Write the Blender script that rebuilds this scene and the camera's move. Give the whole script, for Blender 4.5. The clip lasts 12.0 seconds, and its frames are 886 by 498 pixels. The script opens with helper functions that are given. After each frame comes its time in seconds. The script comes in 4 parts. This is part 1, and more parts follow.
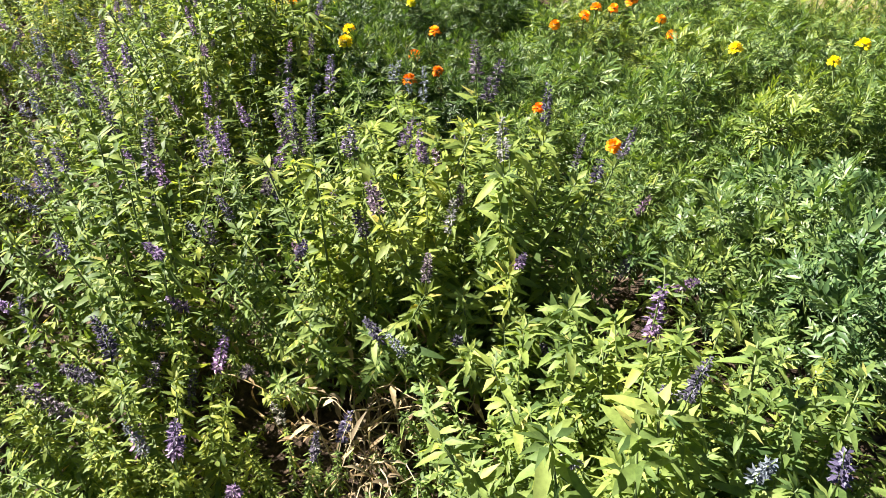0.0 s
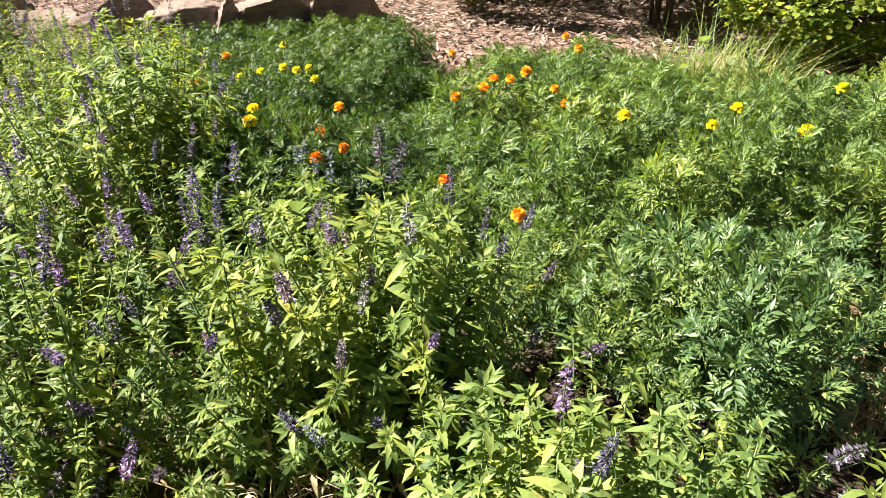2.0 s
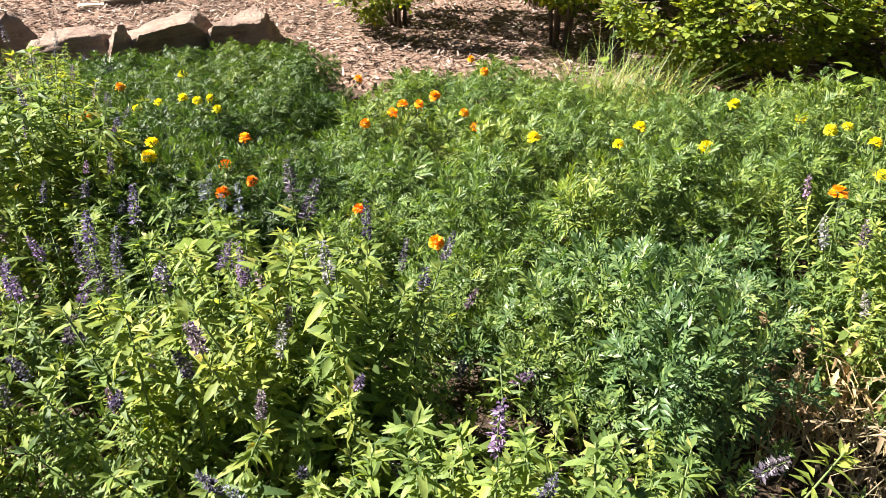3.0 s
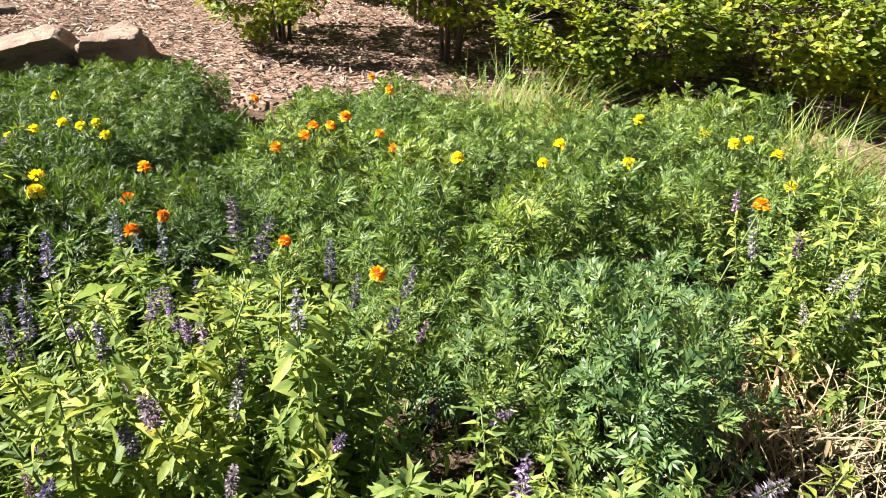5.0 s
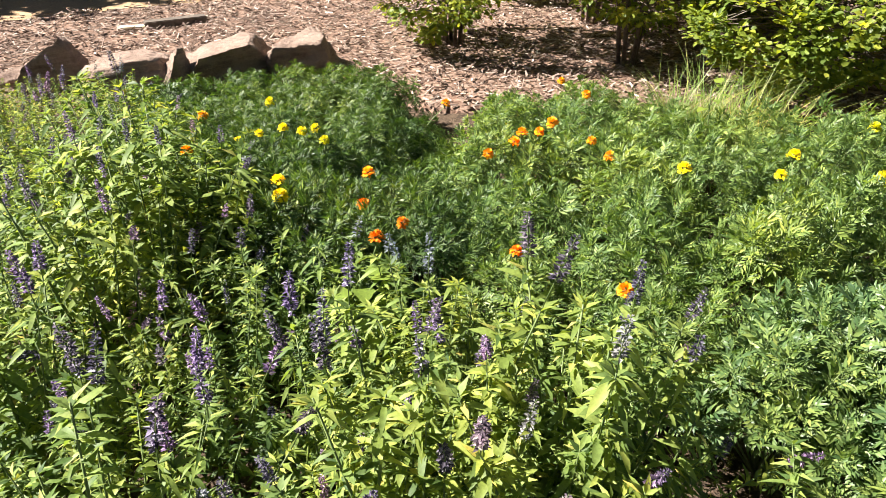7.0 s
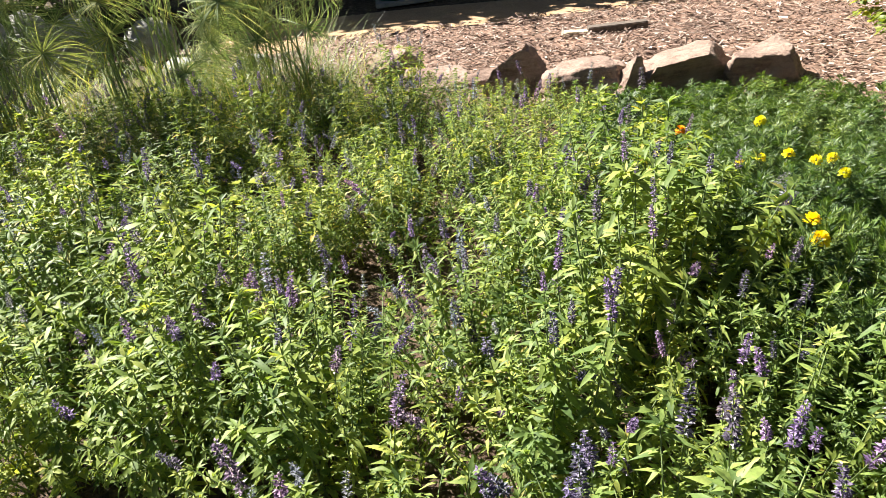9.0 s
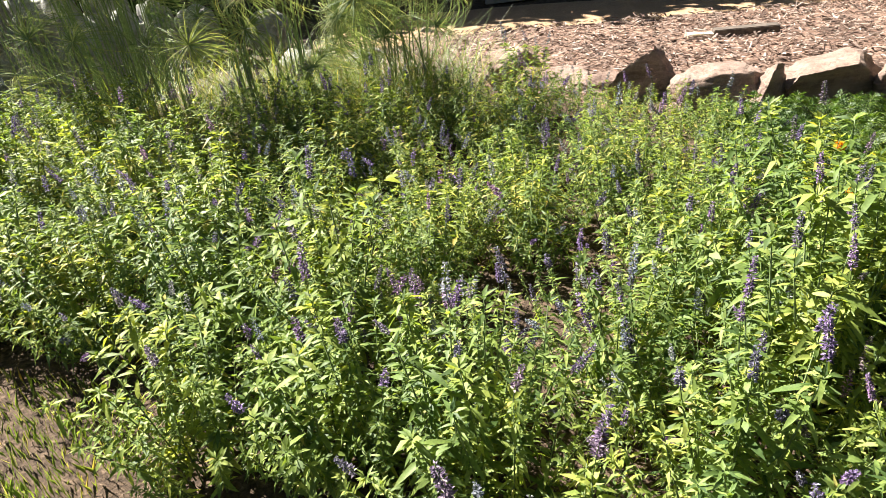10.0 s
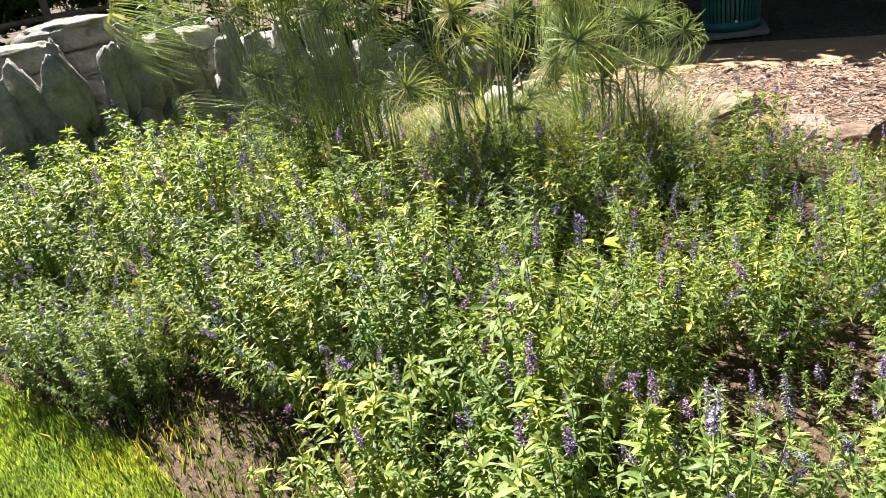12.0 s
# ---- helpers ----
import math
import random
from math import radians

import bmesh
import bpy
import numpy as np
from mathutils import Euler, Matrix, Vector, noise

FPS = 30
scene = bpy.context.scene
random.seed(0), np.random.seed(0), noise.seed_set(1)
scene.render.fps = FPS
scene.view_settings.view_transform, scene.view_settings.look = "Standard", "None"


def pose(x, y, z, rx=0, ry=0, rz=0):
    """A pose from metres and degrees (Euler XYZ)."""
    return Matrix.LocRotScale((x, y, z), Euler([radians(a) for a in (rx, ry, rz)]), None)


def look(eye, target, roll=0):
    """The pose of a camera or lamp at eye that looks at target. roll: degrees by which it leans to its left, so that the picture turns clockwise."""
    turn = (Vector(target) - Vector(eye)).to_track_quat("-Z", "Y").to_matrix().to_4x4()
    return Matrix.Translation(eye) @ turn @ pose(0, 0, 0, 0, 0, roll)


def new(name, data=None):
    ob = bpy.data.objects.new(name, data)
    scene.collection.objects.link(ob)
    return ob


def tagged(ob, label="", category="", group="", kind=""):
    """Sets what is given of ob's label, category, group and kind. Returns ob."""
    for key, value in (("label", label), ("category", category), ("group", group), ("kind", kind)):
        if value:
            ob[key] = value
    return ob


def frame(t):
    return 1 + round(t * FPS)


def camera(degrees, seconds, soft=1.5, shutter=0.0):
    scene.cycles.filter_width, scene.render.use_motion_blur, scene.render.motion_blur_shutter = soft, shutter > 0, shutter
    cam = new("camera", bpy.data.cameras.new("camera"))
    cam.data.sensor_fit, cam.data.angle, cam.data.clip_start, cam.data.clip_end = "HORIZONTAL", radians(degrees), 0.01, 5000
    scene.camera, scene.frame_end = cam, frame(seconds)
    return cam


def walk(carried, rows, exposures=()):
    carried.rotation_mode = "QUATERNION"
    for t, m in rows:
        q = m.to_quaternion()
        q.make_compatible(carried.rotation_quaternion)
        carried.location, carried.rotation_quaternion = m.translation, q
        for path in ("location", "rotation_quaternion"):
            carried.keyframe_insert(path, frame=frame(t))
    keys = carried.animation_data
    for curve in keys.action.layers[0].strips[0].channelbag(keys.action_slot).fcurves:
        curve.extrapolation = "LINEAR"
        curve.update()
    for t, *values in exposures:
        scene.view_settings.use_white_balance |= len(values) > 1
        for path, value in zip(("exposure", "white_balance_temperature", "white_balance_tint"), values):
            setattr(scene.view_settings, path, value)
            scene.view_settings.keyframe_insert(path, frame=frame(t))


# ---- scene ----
cam = camera(64.2, 12.0, soft=0.75)
PATH = [
    (0, (0.094, 0.22, 1.276), (0.024, 1.802, 0.055), -3.0),
    (0.5, (0.092, 0.221, 1.286), (0.038, 1.83, 0.101), -3.1),
    (1, (0.094, 0.222, 1.302), (0.082, 1.856, 0.148), -3.0),
    (1.5, (0.098, 0.22, 1.314), (0.161, 1.872, 0.189), -2.5),
    (2, (0.11, 0.231, 1.324), (0.278, 1.893, 0.223), -1.7),
    (2.5, (0.12, 0.253, 1.324), (0.407, 1.913, 0.245), -1.1),
    (3, (0.107, 0.276, 1.328), (0.519, 1.923, 0.27), -0.3),
    (3.5, (0.064, 0.282, 1.343), (0.603, 1.902, 0.301), 0.7),
    (3.7, (0.05, 0.276, 1.345), (0.636, 1.882, 0.306), 1.1),
    (5.3, (-0.04, 0.472, 1.312), (0.715, 2.018, 0.293), 3.0),
    (5.5, (-0.053, 0.502, 1.311), (0.688, 2.056, 0.293), 2.8),
    (6, (-0.102, 0.537, 1.301), (0.581, 2.117, 0.283), 2.0),
    (6.5, (-0.178, 0.567, 1.314), (0.406, 2.183, 0.291), 0.9),
    (7, (-0.292, 0.578, 1.315), (0.143, 2.239, 0.288), -0.8),
    (7.5, (-0.418, 0.613, 1.316), (-0.219, 2.326, 0.302), -3.2),
    (7.7, (-0.464, 0.645, 1.317), (-0.386, 2.373, 0.314), -4.3),
    (9.3, (-0.797, 0.732, 1.381), (-1.384, 2.384, 0.417), -8.0),
    (9.5, (-0.844, 0.732, 1.393), (-1.467, 2.37, 0.428), -8.0),
    (10, (-0.957, 0.727, 1.402), (-1.673, 2.333, 0.449), -7.9),
    (10.5, (-1.027, 0.76, 1.417), (-1.861, 2.325, 0.492), -8.1),
    (11, (-1.083, 0.85, 1.421), (-2.041, 2.365, 0.532), -8.5),
    (11.5, (-1.14, 0.89, 1.423), (-2.205, 2.352, 0.569), -9.1),
    (12, (-1.189, 0.887, 1.442), (-2.34, 2.305, 0.625), -9.8),
]
walk(cam, [(t, look(eye, target, roll)) for t, eye, target, roll in PATH], exposures=[(0, 2.1), (5.5, 2.07), (7.5, 2.06), (9.5, 2.19), (12, 2.3)])

# ---- world, sun ----
SUN_AZ = Vector((-0.92, 0.38, 0.0)).normalized()
SUN_EL = radians(46)
to_sun = Vector((SUN_AZ.x * math.cos(SUN_EL), SUN_AZ.y * math.cos(SUN_EL), math.sin(SUN_EL)))
world = bpy.data.worlds.new("sky")
scene.world = world
world.use_nodes = True
wt = world.node_tree
sky = wt.nodes.new("ShaderNodeTexSky")
sky.sky_type = "NISHITA"
sky.sun_disc = False
sky.sun_elevation = SUN_EL
sky.sun_rotation = math.atan2(SUN_AZ.x, SUN_AZ.y)
wt.nodes["Background"].inputs[1].default_value = 0.0165
wt.links.new(sky.outputs[0], wt.nodes["Background"].inputs[0])
sun_data = bpy.data.lights.new("sun", "SUN")
sun_data.energy = 5.0
sun_data.angle = radians(0.53)
sun_data.color = (1.0, 0.95, 0.88)
sun = new("sun", sun_data)
sun.matrix_world = look(to_sun * 30, (0, 0, 0))
tagged(sun, kind="structure")


# ---- materials ----
def nodes_of(name):
    m = bpy.data.materials.new(name)
    m.use_nodes = True
    t = m.node_tree
    return m, t, t.nodes["Principled BSDF"], t.nodes["Material Output"]


def add(t, kind, **values):
    n = t.nodes.new(kind)
    for k, v in values.items():
        n.inputs[k.replace("_", " ")].default_value = v
    return n


def ramp(t, source, stops):
    r = t.nodes.new("ShaderNodeValToRGB")
    e = r.color_ramp.elements
    e[0].position, e[0].color = stops[0][0], (*stops[0][1], 1)
    e[1].position, e[1].color = stops[-1][0], (*stops[-1][1], 1)
    for p, c in stops[1:-1]:
        x = e.new(p)
        x.color = (*c, 1)
    t.links.new(source, r.inputs[0])
    return r.outputs[0]


def mixed(t, factor, a, b, blend="MIX"):
    n = t.nodes.new("ShaderNodeMix")
    n.data_type, n.blend_type = "RGBA", blend
    for socket, v in ((n.inputs[0], factor), (n.inputs[6], a), (n.inputs[7], b)):
        if isinstance(v, (int, float)):
            socket.default_value = v
        elif isinstance(v, tuple):
            socket.default_value = (*v, 1)
        else:
            t.links.new(v, socket)
    return n.outputs[2]


def noise_out(t, scale, detail=4.0, rough=0.55, coords="Object"):
    c = t.nodes.new("ShaderNodeTexCoord")
    n = add(t, "ShaderNodeTexNoise", Scale=scale, Detail=detail, Roughness=rough)
    t.links.new(c.outputs[coords], n.inputs["Vector"])
    return n.outputs[0]


def bumped(t, p, height, strength, distance):
    b = add(t, "ShaderNodeBump", Strength=strength, Distance=distance)
    t.links.new(height, b.inputs["Height"])
    t.links.new(b.outputs[0], p.inputs["Normal"])


def leaf_material(name, stops, plant_stops, through_tint, glow=0.42, gloss=0.45, spec=0.4):
    """A leaf: varied from leaf to leaf and from plant to plant, part of the light passes through."""
    m, t, p, out = nodes_of(name)
    geo = t.nodes.new("ShaderNodeNewGeometry")
    info = t.nodes.new("ShaderNodeObjectInfo")
    base = ramp(t, geo.outputs["Random Per Island"], stops)
    plant = ramp(t, info.outputs["Random"], plant_stops)
    drift = add(t, "ShaderNodeTexNoise", Scale=2.6, Detail=2.0)
    t.links.new(geo.outputs["Position"], drift.inputs["Vector"])
    plant = mixed(t, 1.0, plant, ramp(t, drift.outputs[0], [(0.32, (0.74, 0.82, 0.86)), (0.5, (1.0, 1.0, 1.0)), (0.68, (1.28, 1.14, 0.9))]), "MULTIPLY")
    col = mixed(t, 1.0, base, plant, "MULTIPLY")
    vein = ramp(t, noise_out(t, 160, 3), [(0.35, (0.82, 0.82, 0.82)), (0.65, (1.12, 1.12, 1.12))])
    col = mixed(t, 1.0, col, vein, "MULTIPLY")
    t.links.new(col, p.inputs["Base Color"])
    p.inputs["Roughness"].default_value = gloss
    p.inputs["Specular IOR Level"].default_value = spec
    tr = t.nodes.new("ShaderNodeBsdfTranslucent")
    t.links.new(mixed(t, 1.0, col, through_tint, "MULTIPLY"), tr.inputs[0])
    mix = t.nodes.new("ShaderNodeMixShader")
    mix.inputs[0].default_value = glow
    t.links.new(p.outputs[0], mix.inputs[1])
    t.links.new(tr.outputs[0], mix.inputs[2])
    t.links.new(mix.outputs[0], out.inputs[0])
    return m


WHITE3 = [(0.0, (0.84, 0.88, 0.88)), (0.5, (1.0, 1.0, 1.0)), (1.0, (1.14, 1.08, 0.9))]
M_SALVIA = leaf_material("salvia_leaf", [(0.0, (0.06, 0.105, 0.033)), (0.35, (0.14, 0.2, 0.054)), (0.75, (0.235, 0.302, 0.08)), (0.96, (0.35, 0.395, 0.11)), (1.0, (0.46, 0.38, 0.13))],
                         WHITE3, (1.5, 1.5, 0.55), 0.4, 0.52, 0.22)
M_LIME = leaf_material("lime_leaf", [(0.0, (0.18, 0.26, 0.03)), (0.6, (0.3, 0.4, 0.05)), (1.0, (0.45, 0.5, 0.08))], WHITE3, (1.5, 1.5, 0.45), 0.42, 0.5, 0.25)
M_MARIGOLD = leaf_material("marigold_leaf", [(0.0, (0.055, 0.102, 0.028)), (0.6, (0.14, 0.205, 0.054)), (0.96, (0.22, 0.29, 0.078)), (1.0, (0.29, 0.31, 0.08))],
                           WHITE3, (1.4, 1.5, 0.5), 0.3, 0.42, 0.3)
M_BLUELEAF = leaf_material("near_marigold_leaf", [(0.0, (0.042, 0.086, 0.032)), (0.6, (0.1, 0.162, 0.057)), (0.95, (0.17, 0.24, 0.08)), (1.0, (0.23, 0.27, 0.08))],
                           WHITE3, (1.3, 1.5, 0.5), 0.24, 0.42, 0.34)
# Deep green variety, set darker still for the weaker light on that patch.
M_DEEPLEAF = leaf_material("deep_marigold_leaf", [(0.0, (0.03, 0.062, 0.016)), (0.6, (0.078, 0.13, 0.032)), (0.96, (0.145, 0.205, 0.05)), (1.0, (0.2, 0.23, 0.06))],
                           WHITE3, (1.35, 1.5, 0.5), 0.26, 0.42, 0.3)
M_SHRUB = leaf_material("shrub_leaf", [(0.0, (0.09, 0.135, 0.024)), (0.5, (0.2, 0.255, 0.044)), (0.93, (0.32, 0.36, 0.06)), (1.0, (0.45, 0.42, 0.06))],
                        WHITE3, (1.6, 1.5, 0.45), 0.46, 0.48, 0.3)
M_BROAD = leaf_material("broad_leaf", [(0.0, (0.15, 0.21, 0.035)), (1.0, (0.23, 0.29, 0.05))], WHITE3, (1.3, 1.4, 0.5), 0.4, 0.6, 0.2)
M_GRASS = leaf_material("grass_blade", [(0.0, (0.12, 0.19, 0.03)), (0.6, (0.17, 0.25, 0.065)), (0.85, (0.28, 0.31, 0.11)), (1.0, (0.48, 0.41, 0.2))],
                        WHITE3, (1.4, 1.3, 0.5), 0.38, 0.45)
M_LAWN = leaf_material("lawn_blade", [(0.0, (0.17, 0.23, 0.055)), (0.6, (0.25, 0.315, 0.085)), (0.9, (0.33, 0.375, 0.12)), (1.0, (0.48, 0.42, 0.2))],
                       WHITE3, (1.2, 1.4, 0.5), 0.34, 0.5, 0.25)
M_PAPYRUS = leaf_material("papyrus_ray", [(0.0, (0.12, 0.165, 0.075)), (0.6, (0.24, 0.3, 0.14)), (1.0, (0.5, 0.49, 0.25))],
                          WHITE3, (1.15, 1.15, 0.65), 0.4, 0.6, 0.15)
# Leaf green set dark so that backdrop foliage reads as shaded.
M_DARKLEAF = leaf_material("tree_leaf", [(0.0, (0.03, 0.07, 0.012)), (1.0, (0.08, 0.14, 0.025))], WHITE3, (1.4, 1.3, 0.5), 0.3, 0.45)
M_DRY = leaf_material("dry_stalk", [(0.0, (0.16, 0.11, 0.065)), (0.3, (0.33, 0.24, 0.14)), (0.65, (0.52, 0.41, 0.25)), (1.0, (0.7, 0.6, 0.4))], WHITE3, (1.1, 1.0, 0.8), 0.15, 0.7, 0.2)
M_SPIKE = leaf_material("salvia_flower", [(0.0, (0.055, 0.046, 0.075)), (0.5, (0.15, 0.115, 0.2)), (0.8, (0.3, 0.24, 0.38)), (1.0, (0.5, 0.45, 0.54))],
                        [(0.0, (0.55, 0.62, 0.55)), (0.35, (0.9, 1.0, 0.8)), (0.7, (1.1, 1.0, 1.1)), (1.0, (1.35, 1.1, 1.2))], (1.1, 1.0, 1.3), 0.25, 0.7, 0.2)
M_PALESPIKE = leaf_material("faded_flower", [(0.0, (0.09, 0.095, 0.11)), (0.6, (0.2, 0.21, 0.25)), (1.0, (0.4, 0.41, 0.43))], WHITE3, (1.0, 1.0, 1.1), 0.2, 0.75, 0.2)


def petal_material(name, stops):
    return leaf_material(name, stops, [(0.0, (0.9, 0.9, 0.9)), (1.0, (1.05, 1.05, 1.05))], (1.1, 1.0, 0.6), 0.3, 0.6, 0.25)


M_ORANGE = petal_material("orange_petal", [(0.0, (0.86, 0.32, 0.006)), (1.0, (1.0, 0.5, 0.015))])
M_YELLOW = petal_material("yellow_petal", [(0.0, (0.88, 0.72, 0.008)), (1.0, (0.97, 0.9, 0.03))])
M_RED = petal_material("red_orange_petal", [(0.0, (0.8, 0.19, 0.006)), (1.0, (0.96, 0.34, 0.01))])


def stem_material(name, a, b):
    m, t, p, out = nodes_of(name)
    t.links.new(ramp(t, noise_out(t, 60, 4), [(0.3, a), (0.7, b)]), p.inputs["Base Color"])
    p.inputs["Roughness"].default_value = 0.6
    bumped(t, p, noise_out(t, 220, 3), 0.3, 0.002)
    return m


M_STEM = stem_material("green_stem", (0.06, 0.1, 0.025), (0.14, 0.18, 0.05))
M_REEDSTEM = stem_material("reed_stem", (0.13, 0.18, 0.07), (0.27, 0.32, 0.14))
M_BARK = stem_material("shrub_bark", (0.05, 0.035, 0.025), (0.14, 0.1, 0.07))


def earth_material(name, stops, chips, chip_scale, fine_scale, height, rough=0.95):
    m, t, p, out = nodes_of(name)
    big = noise_out(t, 1.3, 5)
    fine = noise_out(t, fine_scale, 6, 0.65)
    c = t.nodes.new("ShaderNodeTexCoord")
    warp = add(t, "ShaderNodeTexNoise", Scale=9.0, Detail=2.0)
    t.links.new(c.outputs["Object"], warp.inputs["Vector"])
    v = add(t, "ShaderNodeTexVoronoi", Scale=chip_scale)
    moved = t.nodes.new("ShaderNodeMixRGB")
    moved.inputs[0].default_value = 0.25
    t.links.new(c.outputs["Object"], moved.inputs[1])
    t.links.new(warp.outputs[1], moved.inputs[2])
    t.links.new(moved.outputs[0], v.inputs["Vector"])
    col = ramp(t, fine, stops)
    grey = t.nodes.new("ShaderNodeSeparateColor")
    t.links.new(v.outputs["Color"], grey.inputs[0])
    col = mixed(t, chips, col, ramp(t, grey.outputs[0], [(0.0, (0.45, 0.42, 0.4)), (1.0, (1.6, 1.55, 1.5))]), "MULTIPLY")
    col = mixed(t, 1.0, col, ramp(t, big, [(0.3, (0.78, 0.78, 0.78)), (0.7, (1.15, 1.13, 1.1))]), "MULTIPLY")
    t.links.new(col, p.inputs["Base Color"])
    p.inputs["Roughness"].default_value = rough
    p.inputs["Specular IOR Level"].default_value = 0.2
    h = t.nodes.new("ShaderNodeMath")
    h.operation = "ADD"
    t.links.new(fine, h.inputs[0])
    t.links.new(grey.outputs[0], h.inputs[1])
    bumped(t, p, h.outputs[0], 0.9, height)
    return m


M_MULCH = earth_material("bark_mulch", [(0.3, (0.1, 0.058, 0.04)), (0.5, (0.19, 0.125, 0.095)), (0.7, (0.32, 0.235, 0.19))], 0.8, 34, 24, 0.03)
M_SOIL = earth_material("bed_soil", [(0.3, (0.035, 0.025, 0.017)), (0.55, (0.09, 0.063, 0.043)), (0.75, (0.19, 0.14, 0.1))], 0.6, 60, 40, 0.02)
M_TURF = earth_material("turf_soil", [(0.3, (0.06, 0.085, 0.022)), (0.55, (0.11, 0.145, 0.036)), (0.75, (0.19, 0.21, 0.07))], 0.5, 70, 30, 0.02)
M_PATH = earth_material("sandy_path", [(0.3, (0.3, 0.195, 0.115)), (0.55, (0.42, 0.29, 0.175)), (0.75, (0.5, 0.36, 0.23))], 0.25, 90, 60, 0.006)
# Distant earth tone lowered to carry the shade that lies over it.
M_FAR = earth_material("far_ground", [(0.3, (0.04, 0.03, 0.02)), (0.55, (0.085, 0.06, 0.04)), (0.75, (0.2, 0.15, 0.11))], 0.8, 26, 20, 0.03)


def chip_material():
    m, t, p, out = nodes_of("bark_chip")
    geo = t.nodes.new("ShaderNodeNewGeometry")
    col = ramp(t, geo.outputs["Random Per Island"], [(0.0, (0.07, 0.04, 0.027)), (0.35, (0.175, 0.118, 0.09)), (0.75, (0.33, 0.245, 0.2)), (1.0, (0.52, 0.43, 0.36))])
    col = mixed(t, 1.0, col, ramp(t, noise_out(t, 90, 4), [(0.3, (0.7, 0.7, 0.7)), (0.7, (1.2, 1.2, 1.2))]), "MULTIPLY")
    t.links.new(col, p.inputs["Base Color"])
    p.inputs["Roughness"].default_value = 0.85
    p.inputs["Specular IOR Level"].default_value = 0.25
    bumped(t, p, noise_out(t, 150, 4), 0.5, 0.004)
    return m


M_CHIP = chip_material()


def rock_material(name, stops, crack, lichen, layered=13.0):
    m, t, p, out = nodes_of(name)
    c = t.nodes.new("ShaderNodeTexCoord")
    mp = t.nodes.new("ShaderNodeMapping")
    mp.inputs["Scale"].default_value = (2.0, 2.0, layered)
    mp.inputs["Rotation"].default_value = (0.12, 0.2, 0)
    t.links.new(c.outputs["Object"], mp.inputs[0])
    layers = add(t, "ShaderNodeTexNoise", Scale=1.6, Detail=6.0, Roughness=0.6)
    t.links.new(mp.outputs[0], layers.inputs["Vector"])
    grain = noise_out(t, 45, 8, 0.7)
    col = ramp(t, layers.outputs[0], stops)
    col = mixed(t, 1.0, col, ramp(t, grain, [(0.3, (0.72, 0.71, 0.7)), (0.7, (1.2, 1.2, 1.2))]), "MULTIPLY")
    col = mixed(t, ramp(t, noise_out(t, 6, 6), [(0.52, (0, 0, 0)), (0.68, (1, 1, 1))]), col, lichen)
    t.links.new(col, p.inputs["Base Color"])
    p.inputs["Roughness"].default_value = 0.9
    p.inputs["Specular IOR Level"].default_value = 0.25
    h = t.nodes.new("ShaderNodeMath")
    h.operation = "ADD"
    t.links.new(layers.outputs[0], h.inputs[0])
    t.links.new(grain, h.inputs[1])
    bumped(t, p, h.outputs[0], 0.8, crack)
    return m


M_SANDSTONE = rock_material("sandstone", [(0.3, (0.14, 0.092, 0.072)), (0.5, (0.27, 0.19, 0.15)), (0.7, (0.4, 0.295, 0.24))], 0.03, (0.3, 0.225, 0.18))
M_GREYROCK = rock_material("grey_boulder", [(0.3, (0.24, 0.235, 0.215)), (0.5, (0.46, 0.45, 0.41)), (0.7, (0.64, 0.63, 0.58))], 0.1, (0.24, 0.25, 0.16), 2.5)


def plain_material(name, a, b, rough, scale=20, metal=0.0, bump=0.002):
    m, t, p, out = nodes_of(name)
    t.links.new(ramp(t, noise_out(t, scale, 6), [(0.3, a), (0.7, b)]), p.inputs["Base Color"])
    p.inputs["Roughness"].default_value = rough
    p.inputs["Metallic"].default_value = metal
    bumped(t, p, noise_out(t, scale * 4, 5), 0.4, bump)
    return m


M_BIN = plain_material("green_plastic", (0.004, 0.09, 0.085), (0.008, 0.13, 0.115), 0.45, 8)
M_BINDARK = plain_material("bin_liner", (0.01, 0.012, 0.012), (0.02, 0.022, 0.022), 0.7)
M_CONCRETE = plain_material("concrete_pad", (0.17, 0.16, 0.145), (0.27, 0.25, 0.23), 0.9, 14)
M_WOOD = plain_material("weathered_wood", (0.1, 0.075, 0.055), (0.24, 0.18, 0.13), 0.85, 25)
M_DARKWOOD = plain_material("dark_wood", (0.05, 0.038, 0.03), (0.13, 0.1, 0.075), 0.85, 25)
M_PALEWOOD = plain_material("pale_wood", (0.42, 0.33, 0.22), (0.58, 0.47, 0.33), 0.85, 25)
M_STICKER = plain_material("white_sticker", (0.7, 0.7, 0.7), (0.8, 0.8, 0.8), 0.5)


# ---- mesh helpers ----
rng = np.random.default_rng(7)
rnd = random.Random(11)


